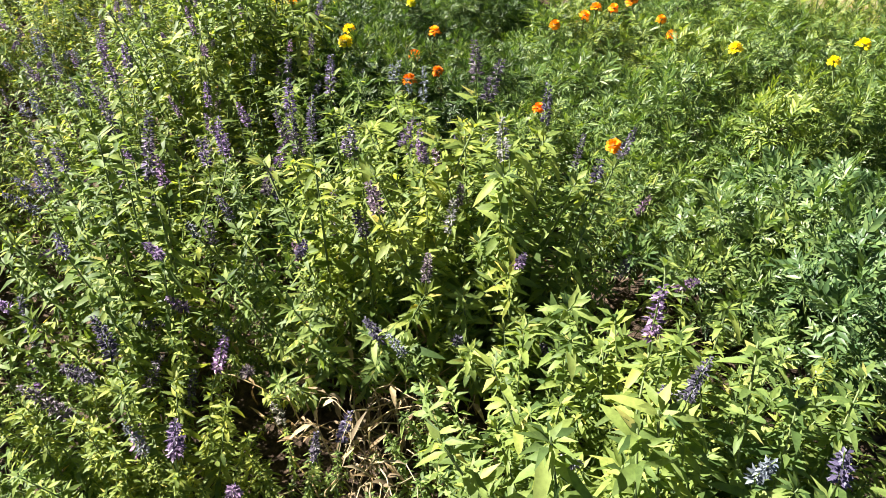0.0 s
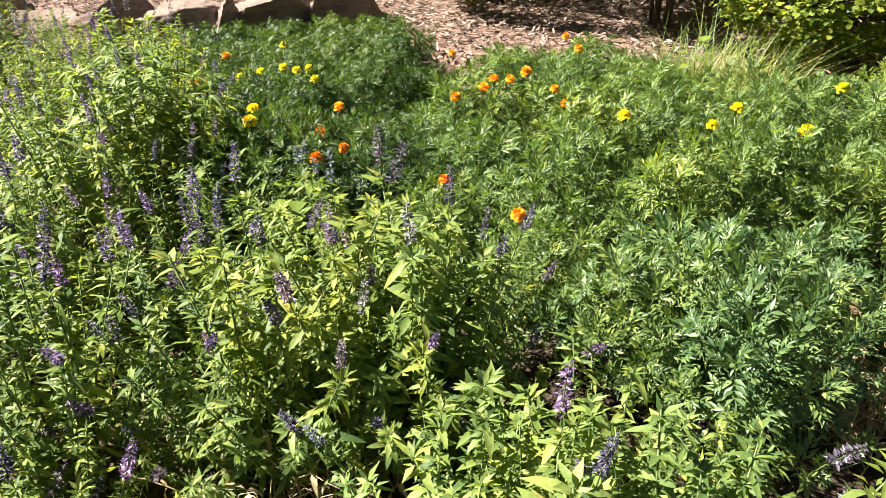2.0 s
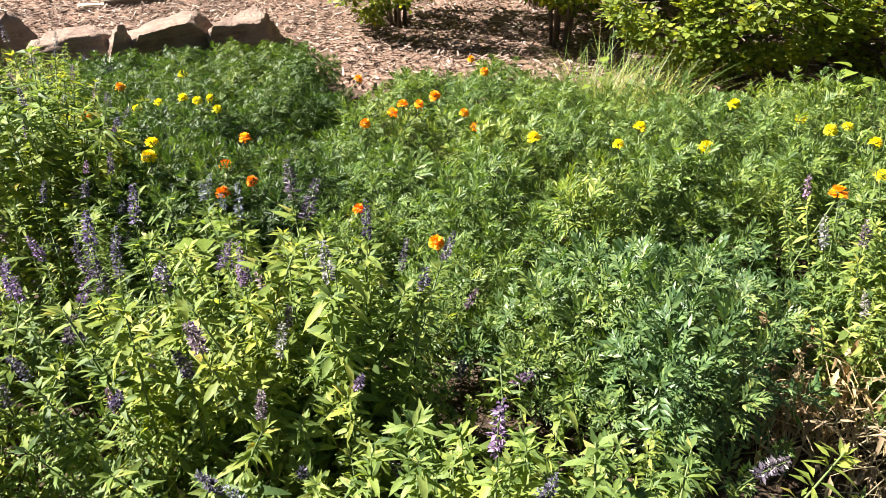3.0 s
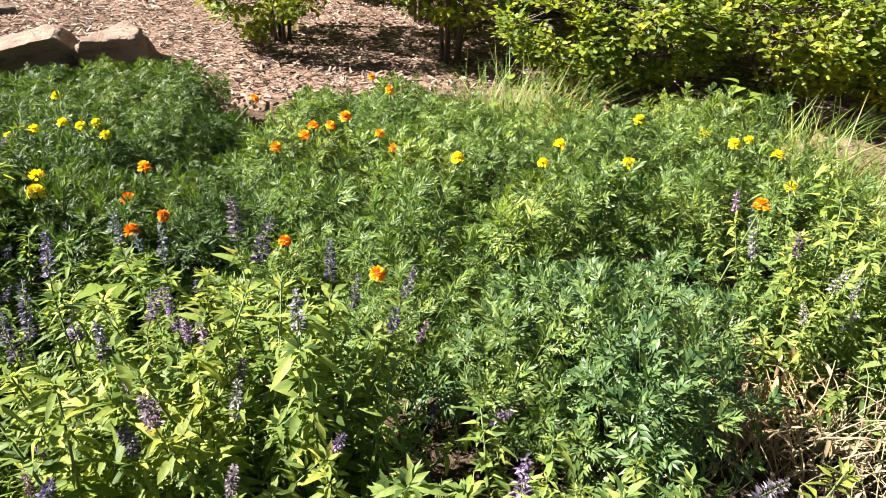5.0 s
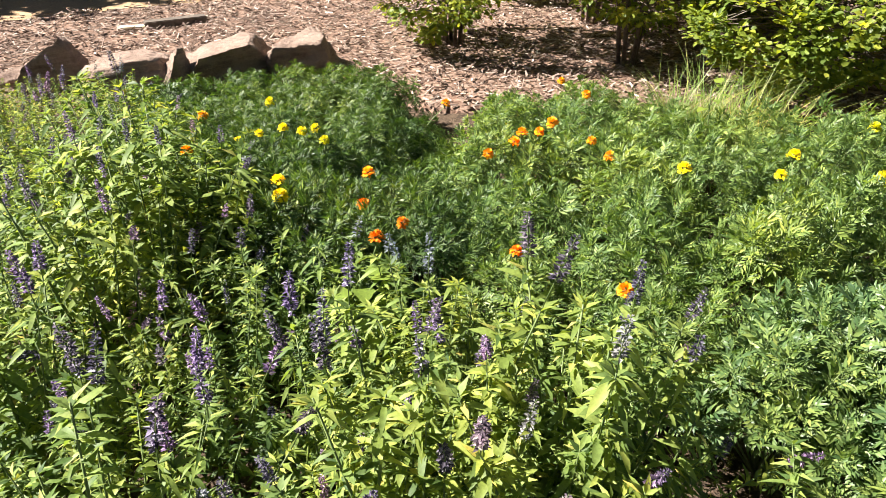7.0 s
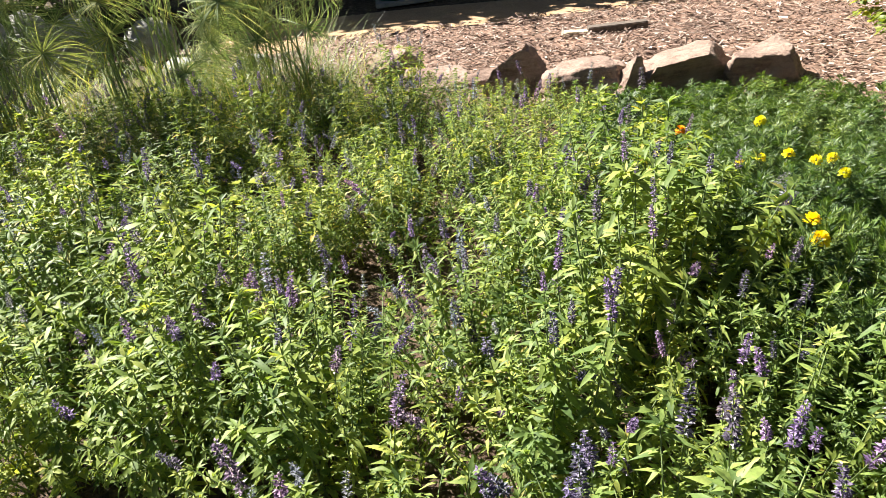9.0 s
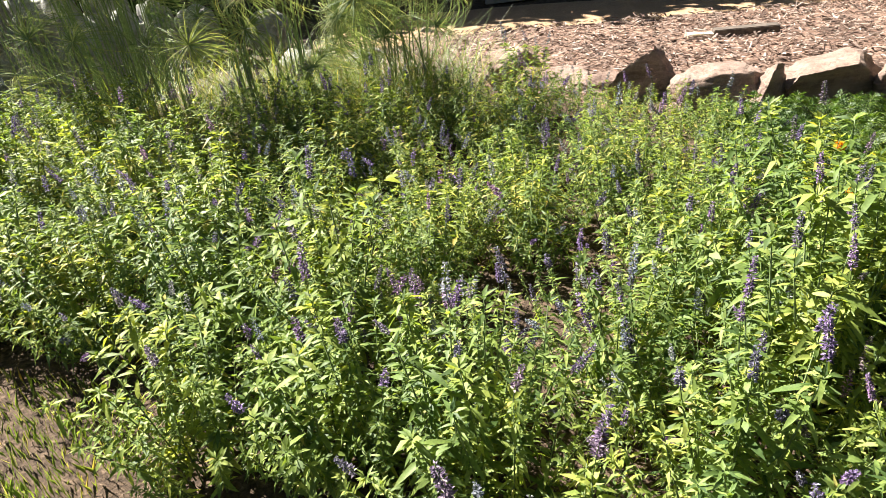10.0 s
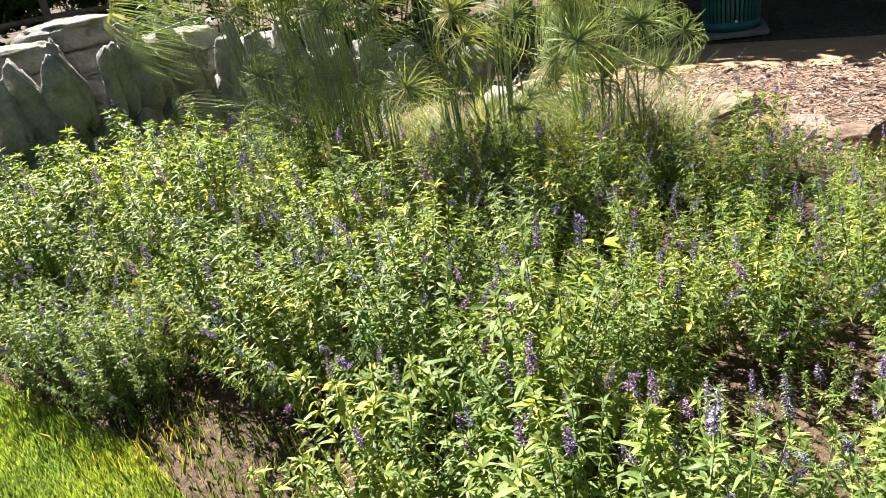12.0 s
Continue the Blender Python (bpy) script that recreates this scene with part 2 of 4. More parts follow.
class Mesh:
    """Collects pieces as arrays and makes one mesh of them."""

    def __init__(self):
        self.v, self.f, self.m, self.n = [], [], [], 0

    def put(self, verts, faces, slot=0):
        verts = np.asarray(verts, float).reshape(-1, 3)
        self.v.append(verts)
        for arr in faces:
            arr = np.asarray(arr, int)
            self.f.append(arr + self.n)
            self.m.append(np.full(len(arr), slot))
        self.n += len(verts)

    def done(self, name, materials, smooth=True):
        me = bpy.data.meshes.new(name)
        v = np.concatenate(self.v)
        me.vertices.add(len(v))
        me.vertices.foreach_set("co", v.ravel())
        sizes = np.concatenate([np.full(len(a), a.shape[1]) for a in self.f])
        loops = np.concatenate([a.ravel() for a in self.f])
        me.loops.add(len(loops))
        me.loops.foreach_set("vertex_index", loops)
        me.polygons.add(len(sizes))
        me.polygons.foreach_set("loop_start", np.concatenate([[0], np.cumsum(sizes)[:-1]]))
        me.polygons.foreach_set("material_index", np.concatenate(self.m))
        me.polygons.foreach_set("use_smooth", np.full(len(sizes), smooth))
        for mat in materials:
            me.materials.append(mat)
        me.update(calc_edges=True)
        me.validate()
        return me


def unit(a):
    return a / np.maximum(np.linalg.norm(a, axis=-1, keepdims=True), 1e-9)


def leaves(mesh, base, way, up, length, width, fold=0.25, curl=0.35, slot=0, rows=((0.3, 0.9), (0.65, 0.78))):
    """Many leaves at once: a folded blade of a midrib and two halves, bent along its length."""
    base, way, up = (np.asarray(a, float).reshape(-1, 3) for a in (base, way, up))
    n = len(base)
    length, width = np.broadcast_to(length, n)[:, None], np.broadcast_to(width, n)[:, None]
    fold, curl = np.broadcast_to(fold, n)[:, None], np.broadcast_to(curl, n)[:, None]
    way = unit(way)
    side = unit(np.cross(way, up))
    up = np.cross(side, way)
    mid = lambda s: base + way * length * s - up * curl * length * s * s
    parts = [mid(0.0)]
    for s, w in rows:
        c = mid(s)
        parts += [c - side * width * w / 2 + up * fold * width * w / 2, c, c + side * width * w / 2 + up * fold * width * w / 2]
    parts.append(mid(1.0))
    k = len(parts)
    verts = np.stack(parts, 1).reshape(-1, 3)
    o = (np.arange(n) * k)[:, None]
    last = k - 1
    tris = [[0, 2, 1], [0, 3, 2], [last - 3, last - 2, last], [last - 2, last - 1, last]]
    quads = []
    for r in range(len(rows) - 1):
        a = 1 + 3 * r
        quads += [[a, a + 1, a + 4, a + 3], [a + 1, a + 2, a + 5, a + 4]]
    faces = [(o[:, None] + np.array(tris)[None]).reshape(-1, 3)]
    if quads:
        faces.append((o[:, None] + np.array(quads)[None]).reshape(-1, 4))
    mesh.put(verts, faces, slot)


def kites(mesh, base, way, up, length, width, fold=0.25, curl=0.3, slot=0):
    """Many small leaflets at once: two halves folded along the midrib."""
    base, way, up = (np.asarray(a, float).reshape(-1, 3) for a in (base, way, up))
    n = len(base)
    length, width = np.broadcast_to(length, n)[:, None], np.broadcast_to(width, n)[:, None]
    fold, curl = np.broadcast_to(fold, n)[:, None], np.broadcast_to(curl, n)[:, None]
    way = unit(way)
    side = unit(np.cross(way, up))
    up = np.cross(side, way)
    c = base + way * length * 0.45 - up * curl * length * 0.2 + up * fold * width / 2
    v = np.stack([base, c - side * width / 2, base + way * length - up * curl * length, c + side * width / 2], 1)
    o = (np.arange(n) * 4)[:, None, None]
    mesh.put(v.reshape(-1, 3), [(o + np.array([[0, 2, 1], [0, 3, 2]])[None]).reshape(-1, 3)], slot)


def tube(mesh, points, radii, sides=5, slot=0):
    pts = np.asarray(points, float)
    k = len(pts)
    radii = np.broadcast_to(radii, k)
    tang = unit(np.gradient(pts, axis=0))
    ref = np.array([0.31, 0.95, 0.05]) if abs(tang[0][2]) > 0.6 else np.array([0.05, 0.1, 1.0])
    a = unit(np.cross(tang, ref))
    b = np.cross(tang, a)
    ang = np.arange(sides) * 2 * math.pi / sides
    ring = pts[:, None] + radii[:, None, None] * (np.cos(ang)[None, :, None] * a[:, None] + np.sin(ang)[None, :, None] * b[:, None])
    i, j = np.meshgrid(np.arange(k - 1), np.arange(sides), indexing="ij")
    q = np.stack([i * sides + j, i * sides + (j + 1) % sides, (i + 1) * sides + (j + 1) % sides, (i + 1) * sides + j], -1).reshape(-1, 4)
    mesh.put(ring.reshape(-1, 3), [q, [list(range(sides))[::-1]], [[(k - 1) * sides + s for s in range(sides)]]], slot)


def child(name, mesh, parent, m=None, label=""):
    ob = new(name, mesh)
    ob.parent = parent
    if m is not None:
        ob.matrix_basis = m
    return tagged(ob, label) if label else ob


def part(name, bm, material, parent, label="", smooth=True):
    me = bpy.data.meshes.new(name)
    bm.to_mesh(me)
    bm.free()
    me.materials.append(material)
    me.polygons.foreach_set("use_smooth", [smooth] * len(me.polygons))
    return child(name, me, parent, None, label)


def base_empty(name, x, y, z, turn=0.0, size=1.0):
    ob = new(name)
    ob.empty_display_size = 0.1
    ob.matrix_basis = pose(x, y, z, 0, 0, turn) @ Matrix.Scale(size, 4)
    return ob


# ---- ground ----
def inside(poly, x, y):
    hit = np.zeros(np.shape(x), bool)
    for (x1, y1), (x2, y2) in zip(poly, poly[1:] + poly[:1]):
        cross = (y1 > y) != (y2 > y)
        hit ^= cross & (x < (x2 - x1) * (y - y1) / ((y2 - y1) or 1e-9) + x1)
    return hit


def sheet(name, poly, z, material, label, step=0.12, rough=0.012):
    """A patch of ground with an uneven surface, cut to an outline."""
    bm = bmesh.new()
    vs = [bm.verts.new((x, y, z)) for x, y in poly]
    bm.faces.new(vs)
    bmesh.ops.triangulate(bm, faces=bm.faces)
    for _ in range(9):
        long = [e for e in bm.edges if e.calc_length() > step]
        if not long or len(bm.verts) > 30000:
            break
        bmesh.ops.subdivide_edges(bm, edges=long, cuts=1)
        bmesh.ops.triangulate(bm, faces=bm.faces)
    for v in bm.verts:
        v.co.z += rough * (noise.noise(v.co * 2.3) + 0.6 * noise.noise(v.co * 7.0))
    for v in bm.verts:
        if v.is_boundary:
            v.co.z -= 0.06
    for f in bm.faces:
        if f.normal.z < 0:
            f.normal_flip()
    ob = part(name, bm, material, None)
    return tagged(ob, label, "ground", kind="structure")


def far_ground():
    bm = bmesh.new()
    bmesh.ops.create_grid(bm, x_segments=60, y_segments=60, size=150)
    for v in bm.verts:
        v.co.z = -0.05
    return tagged(part("ground", bm, M_FAR, None), "earth coloured dark for shade with scattered leaf litter", "ground", kind="structure")


far_ground()
BED = [(-10.0, 1.5), (-4.6, 1.5), (-2.9, 1.4), (-2.0, 1.2), (-0.9, 0.8), (0.2, 0.4), (1.2, 0.25), (2.9, 0.4), (3.9, 2.2),
       (2.8, 3.9), (1.8, 4.3), (0.9, 4.5), (0.4, 5.1), (-1.5, 5.2), (-2.5, 5.9), (-4.5, 6.2), (-10.0, 5.4)]
LAWN = [(-16.0, -6.0), (8.0, -6.0), (8.0, 0.5), (2.8, 0.62), (1.2, 0.47), (0.2, 0.64), (-0.9, 1.02), (-2.0, 1.45), (-2.75, 1.6), (-3.3, 1.72), (-4.6, 1.7), (-9.0, 1.74), (-16.0, 1.8)]
MULCH = [(-3.6, 5.3), (-2.4, 5.4), (-1.5, 4.8), (0.2, 4.7), (0.6, 4.1), (1.7, 3.9), (2.6, 3.45), (3.4, 2.1), (8.0, 1.6), (9.0, 9.0), (1.2, 8.0), (-0.4, 7.5), (-2.2, 7.2), (-3.7, 6.95)]
TRACK = [(-4.8, 6.5), (-3.7, 6.85), (-2.2, 7.2), (-0.4, 7.5), (1.2, 7.95), (4.0, 9.2), (4.0, 10.6), (0.0, 8.75), (-2.2, 8.4), (-3.0, 8.4), (-5.0, 8.1)]
sheet("bed_soil", BED, -0.022, M_SOIL, "dark crumbly flower bed soil", 0.14, 0.015)
sheet("lawn", LAWN, 0.0, M_TURF, "earth under short green lawn", 0.3, 0.01)
sheet("mulch", MULCH, 0.012, M_MULCH, "reddish brown shredded bark mulch", 0.12, 0.018)
sheet("path", TRACK, -0.004, M_PATH, "pale orange sandy footpath", 0.3, 0.006)


def chips():
    """Loose bark chips over the mulch: long thin slabs lying at all angles."""
    n = 17000
    x, y = rng.uniform(-3.7, 4.2, n * 2), rng.uniform(3.2, 7.9, n * 2)
    keep = inside(MULCH, x, y)
    x, y = x[keep][:n], y[keep][:n]
    n = len(x)
    a, tilt = rng.uniform(0, math.tau, n), rng.normal(0, 0.28, n)
    long, wide = rng.gamma(4, 0.0105, n).clip(0.012, 0.13), rng.uniform(0.005, 0.016, n)
    way = np.stack([np.cos(a) * np.cos(tilt), np.sin(a) * np.cos(tilt), np.sin(tilt)], -1)
    roll = rng.normal(0, 0.5, n)
    side = np.stack([-np.sin(a), np.cos(a), roll], -1)
    side = unit(side)
    up = unit(np.cross(way, side))
    c = np.stack([x, y, rng.uniform(0.012, 0.04, n)], -1)
    w, l, h = side * wide[:, None] / 2, way * long[:, None] / 2, up * 0.004
    v = np.stack([c - l - w, c - l + w, c + l * 0.9 + w * 0.6, c + l - w * 0.8, c - l * 0.95 - w + h, c - l + w + h, c + l * 0.85 + w * 0.6 + h, c + l - w * 0.8 + h], 1)
    o = (np.arange(n) * 8)[:, None, None]
    q = np.array([[4, 5, 6, 7], [0, 1, 5, 4], [1, 2, 6, 5], [2, 3, 7, 6], [3, 0, 4, 7]])
    m = Mesh()
    m.put(v.reshape(-1, 3), [(o + q[None]).reshape(-1, 4)])
    tagged(new("bark_chips", m.done("bark_chips", [M_CHIP], False)), "loose splintered bark chips strewn over the mulch", "mulch", kind="stuff")


chips()


def blades(name, area, n, tall, label, poly=None, z=0.0, lean=0.8, width=0.005, material=M_GRASS):
    x, y = rng.uniform(area[0], area[1], n), rng.uniform(area[2], area[3], n)
    if poly:
        keep = inside(poly, x, y)
        x, y = x[keep], y[keep]
    n = len(x)
    a = rng.uniform(0, math.tau, n)
    h = rng.uniform(*tall, n)
    way = np.stack([np.cos(a) * lean * rng.uniform(0, 1, n), np.sin(a) * lean * rng.uniform(0, 1, n), np.ones(n)], -1)
    short = tall[1] < 0.12
    up = np.stack([-np.cos(a), -np.sin(a), np.full(n, 0.15 if short else 0.75)], -1)
    m = Mesh()
    make = kites if short else leaves
    bend = rng.uniform(-0.9, -0.1, n) if short else rng.uniform(0.2, 0.95, n)
    make(m, np.stack([x, y, np.full(n, z)], -1), way, up, h, rng.uniform(0.7, 1.4, n) * width, 0.3, bend)
    return tagged(new(name, m.done(name, [material])), label, "grass", kind="stuff")


blades("lawn_grass", (-5.2, -2.9, 0.6, 1.85), 60000, (0.012, 0.036), "short sunlit lawn grass beside the bed", LAWN, width=0.0034, lean=1.1, material=M_LAWN)
blades("lawn_grass", (-2.9, -2.2, 0.6, 1.85), 9000, (0.012, 0.034), "short lawn grass beside the bed", LAWN, width=0.0035, material=M_LAWN)
blades("lawn_grass", (-9.5, -5.2, 0.6, 1.85), 9000, (0.015, 0.045), "short lawn grass farther along the bed", LAWN, width=0.006, material=M_LAWN)
blades("lawn_grass", (-4.5, 3.0, -1.6, 0.9), 16000, (0.015, 0.045), "short lawn grass in front of the bed", LAWN, width=0.006, material=M_LAWN)
blades("edge_grass", (-4.1, -2.5, 1.55, 2.0), 1500, (0.02, 0.075), "sparse half-dry grass on the bed's bare soil edge", width=0.0026)


# ---- salvias ----
def salvia_shoot(seed, tall=0.5, sparse=1.0, big=1.0, rows=((0.28, 0.85), (0.62, 0.85)), old=0, material=M_SALVIA):
    """One upright leafy stem: pairs of arching oblong leaves, each with smaller ones in its axils, and hanging old leaves below."""
    r = np.random.default_rng(seed)
    m = Mesh()
    bend = r.uniform(-0.06, 0.06, 2)
    at = lambda f: np.array([bend[0] * f * f, bend[1] * f * f, tall * f])
    tube(m, [at(0), at(0.5), at(1)], [0.0034, 0.0026, 0.0014], 4, 1)
    big_leaf, small_leaf = [], []
    f, turn = 0.2, r.uniform(0, math.tau)
    while f < 1.0:
        for k in range(2):
            a = turn + k * math.pi + r.normal(0, 0.3)
            out = np.array([math.cos(a), math.sin(a), 0])
            rise = r.normal(0.15 + 0.5 * f, 0.28)
            if r.random() < sparse:
                size = (0.07 - 0.024 * f) * r.uniform(0.7, 1.25) * big
                big_leaf.append((at(f), out + [0, 0, rise], np.array([0, 0, 1.0]) - out * rise * 0.6 + r.normal(0, 0.3, 3), size, size * r.uniform(0.24, 0.36) * (1.12 if old > 3 else 1.0), r.uniform(0.35, 1.3)))
            for _ in range(r.integers(2, 5)):
                c = a + r.normal(0, 0.9)
                o2 = np.array([math.cos(c), math.sin(c), 0])
                size = r.uniform(0.018, 0.042) * big
                small_leaf.append((at(f) + o2 * 0.005 + [0, 0, r.uniform(0, 0.015)], o2 + [0, 0, r.uniform(0.0, 1.0)], np.array([0, 0, 1.0]) + r.normal(0, 0.4, 3), size, size * r.uniform(0.27, 0.42), r.uniform(0.1, 0.8)))
        f += r.uniform(0.045, 0.07)
        turn += math.pi / 2 + r.normal(0, 0.2)
    for _ in range(old):
        a = r.uniform(0, math.tau)
        o2 = np.array([math.cos(a), math.sin(a), 0])
        size = r.uniform(0.045, 0.08) * big
        big_leaf.append((at(r.uniform(0.2, 0.6)) + o2 * 0.012, o2 * 0.6 + [0, 0, -r.uniform(0.4, 1.4)], o2 + [0, 0, 0.6], size, size * r.uniform(0.26, 0.38), r.uniform(-0.1, 0.3)))
    for _ in range(7):
        a = r.uniform(0, math.tau)
        o2 = np.array([math.cos(a), math.sin(a), 0])
        small_leaf.append((at(0.985), o2 + [0, 0, r.uniform(0.3, 1.4)], np.array([0.1, 0.1, 1.0]), r.uniform(0.02, 0.036), r.uniform(0.007, 0.012), r.uniform(0.1, 0.5)))
    for some, shape in ((big_leaf, rows), (small_leaf, ((0.4, 1.0),) if len(rows) > 1 else ())):
        B, W, U, L, D, C = (np.array([x[i] for x in some]) for i in range(6))
        if shape:
            leaves(m, B, W, U, L, D, r.uniform(0.05, 0.5, len(L)), C, rows=shape)
        else:
            kites(m, B, W, U, L, D, r.uniform(0.1, 0.5, len(L)), C * 0.6)
    return m.done("leafy_stem", [material, M_STEM]), at(1.0), tall


def flower_spike(seed, long, material, full=1.0):
    """A spike of whorls of small two-lipped flowers and buds."""
    r = np.random.default_rng(seed)
    m = Mesh()
    stalk = r.uniform(0.02, 0.06)
    lean = r.uniform(-0.02, 0.02, 2)
    s = np.linspace(0, 1, 4)
    tube(m, np.stack([lean[0] * s * s, lean[1] * s * s, (stalk + long) * s], -1), np.linspace(0.0016, 0.0008, 4), 4, 1)
    B, W, U, L, D = [], [], [], [], []
    z = stalk
    while z < stalk + long:
        f = (z - stalk) / long
        q = (z / (stalk + long)) ** 2
        rad = (0.0125 + 0.0045 * math.sin(f * 3.0)) * (1 - 0.5 * f)
        for _ in range(int(r.integers(11, 17) * full)):
            a = r.uniform(0, math.tau)
            out = np.array([math.cos(a), math.sin(a), 0])
            B.append(np.array([lean[0] * q, lean[1] * q, z + r.normal(0, 0.0025)]) + out * rad * 0.25)
            W.append(out + [0, 0, r.uniform(-0.1, 0.7)])
            U.append([0, 0, 1.0] + r.normal(0, 0.5, 3))
            L.append(rad * r.uniform(0.75, 1.3)), D.append(r.uniform(0.0055, 0.0095) * (1 - 0.4 * f))
        z += r.uniform(0.0075, 0.0135)
    kites(m, np.array(B), np.array(W), np.array(U), np.array(L), np.array(D), 0.6, 0.2)
    return m.done("flower_spike", [material, M_STEM])


OBLONG = ((0.2, 0.68), (0.5, 1.0), (0.8, 0.74))
SHOOTS = [salvia_shoot(100 + k, (0.42, 0.48, 0.54, 0.5)[k % 4], (1.0, 0.95, 0.9)[k % 3], (0.9, 1.0, 0.8, 0.88, 1.05)[k % 5], OBLONG, 2) for k in range(14)]
CLOSE = [salvia_shoot(155 + k, (0.46, 0.5, 0.54)[k % 3], 1.0, (0.72, 0.8, 0.64, 0.76)[k % 4], OBLONG, 5) for k in range(12)]
FAR_SHOOTS = [salvia_shoot(170 + k, (0.44, 0.5, 0.55)[k % 3], 0.95, (0.8, 0.92, 0.86)[k % 3], ((0.45, 1.0),)) for k in range(9)]
NARROW = [salvia_shoot(140 + k, (0.44, 0.5, 0.55)[k % 3], 0.8, 0.72, ((0.28, 0.85), (0.62, 0.85)), 2) for k in range(8)]
LIME = [salvia_shoot(190 + k, (0.44, 0.5, 0.55)[k % 3], 1.0, (1.0, 1.15)[k % 2], ((0.45, 1.0),), 0, M_LIME) for k in range(5)]
SPIKES = [flower_spike(200 + k, (0.07, 0.1, 0.085, 0.12, 0.06)[k % 5], M_SPIKE) for k in range(10)]
FADED = [flower_spike(230 + k, (0.08, 0.11, 0.06)[k % 3], M_PALESPIKE, 0.7) for k in range(6)]


def salvia(x, y, tall, spikes, faded, broad=1.0, shoots=15, spread=1.0, near=True, fresh_green=False):
    ob = base_empty("salvia_plant", x, y, -0.005, rnd.uniform(0, 360))
    words = "purple-blue" if spikes > faded else "faded grey-blue"
    if fresh_green:
        label = "bright lime-green leafy salvia before the rockery wall"
    elif spikes + faded == 0:
        label = "leafy green salvia plant without flowers in the bed"
    else:
        label = f"green leafy salvia with {words} flower spikes in the bed"
    tagged(ob, label, "salvia", "salvias in the flower bed")
    order = list(range(shoots))
    rnd.shuffle(order)
    for k in range(shoots):
        pool = LIME if fresh_green else FAR_SHOOTS if not near else NARROW if rnd.random() > broad else CLOSE if y < 1.65 else SHOOTS
        me, tip, h = pool[rnd.randrange(len(pool))]
        f = math.sqrt((k + 0.5) / shoots)
        rad = 0.13 * f * spread
        a = k * 2.4 + rnd.uniform(-0.3, 0.3)
        tilt = 2 + 36 * f * f * spread + rnd.uniform(-6, 6)
        size = tall / 0.48 * rnd.uniform(0.88, 1.08) * (1.0 - 0.5 * f**3)
        turn = Matrix.Rotation(a, 4, "Z") @ Matrix.Rotation(radians(tilt), 4, "Y") @ Matrix.Rotation(rnd.uniform(0, math.tau), 4, "Z")
        m = Matrix.Translation((math.cos(a) * rad, math.sin(a) * rad, 0)) @ turn @ Matrix.Scale(size, 4)
        shoot = child("leafy_stem", me, ob, m)
        slot = order[k]
        if slot < min(spikes + faded, shoots - 4):
            fresh = slot < spikes
            kinds = SPIKES if fresh else FADED
            up = Matrix.Translation(tip) @ Matrix.Rotation(radians(-tilt * 0.6), 4, "Y") @ Matrix.Rotation(rnd.uniform(0, math.tau), 4, "Z") @ Matrix.Scale(rnd.uniform(*((0.6, 0.95) if y < 1.6 else (0.45, 0.82))) / size, 4)
            child("flower_spike", kinds[rnd.randrange(len(kinds))], shoot, up, "" if fresh else "dry greyish flower spike")
    return ob


EDGE = [(0.78, 0.75), (0.66, 1.15), (0.52, 1.45), (0.5, 1.75), (0.06, 1.98), (-0.32, 2.3), (-0.62, 2.85), (-0.78, 3.4), (-0.9, 4.1),
        (-1.5, 4.35), (-2.1, 4.8), (-2.7, 4.6), (-3.6, 4.25), (-4.3, 4.0), (-5.4, 3.75), (-6.6, 3.1), (-7.0, 2.6), (-7.0, 1.72),
        (-3.5, 1.8), (-3.12, 2.06), (-2.74, 1.86), (-2.1, 1.6), (-1.1, 1.25), (-0.75, 0.95), (0.1, 0.66)]
GAPS = [(-0.12, 1.2, 0.2), (-1.2, 2.42, 0.14), (-2.15, 2.72, 0.13), (0.42, 1.48, 0.12), (-1.45, 2.75, 0.14)]


def salvia_height(x, y):
    near = math.exp(-((x - 0.1) ** 2 + (y - 0.9) ** 2) / 1.2)
    dip = math.exp(-((x + 2.2) ** 2 + (y - 2.9) ** 2) / 0.5)
    left = 1 / (1 + math.exp((x + 3.2) * 2))
    back = max(0.0, min(1.0, (y - 2.2) / 2.0)) * (1 - left)
    return 0.47 + 0.1 * near - 0.08 * dip + 0.1 * left + 0.03 / (1 + math.exp((x + 5.2) * 3)) - 0.2 * left * max(0.0, min(1.0, (y - 3.0) / 1.3)) - 0.05 * back - 0.13 * max(0.0, min(1.0, (y - 3.0) / 1.2)) * max(0.0, min(1.0, (x + 2.6) / 0.8))


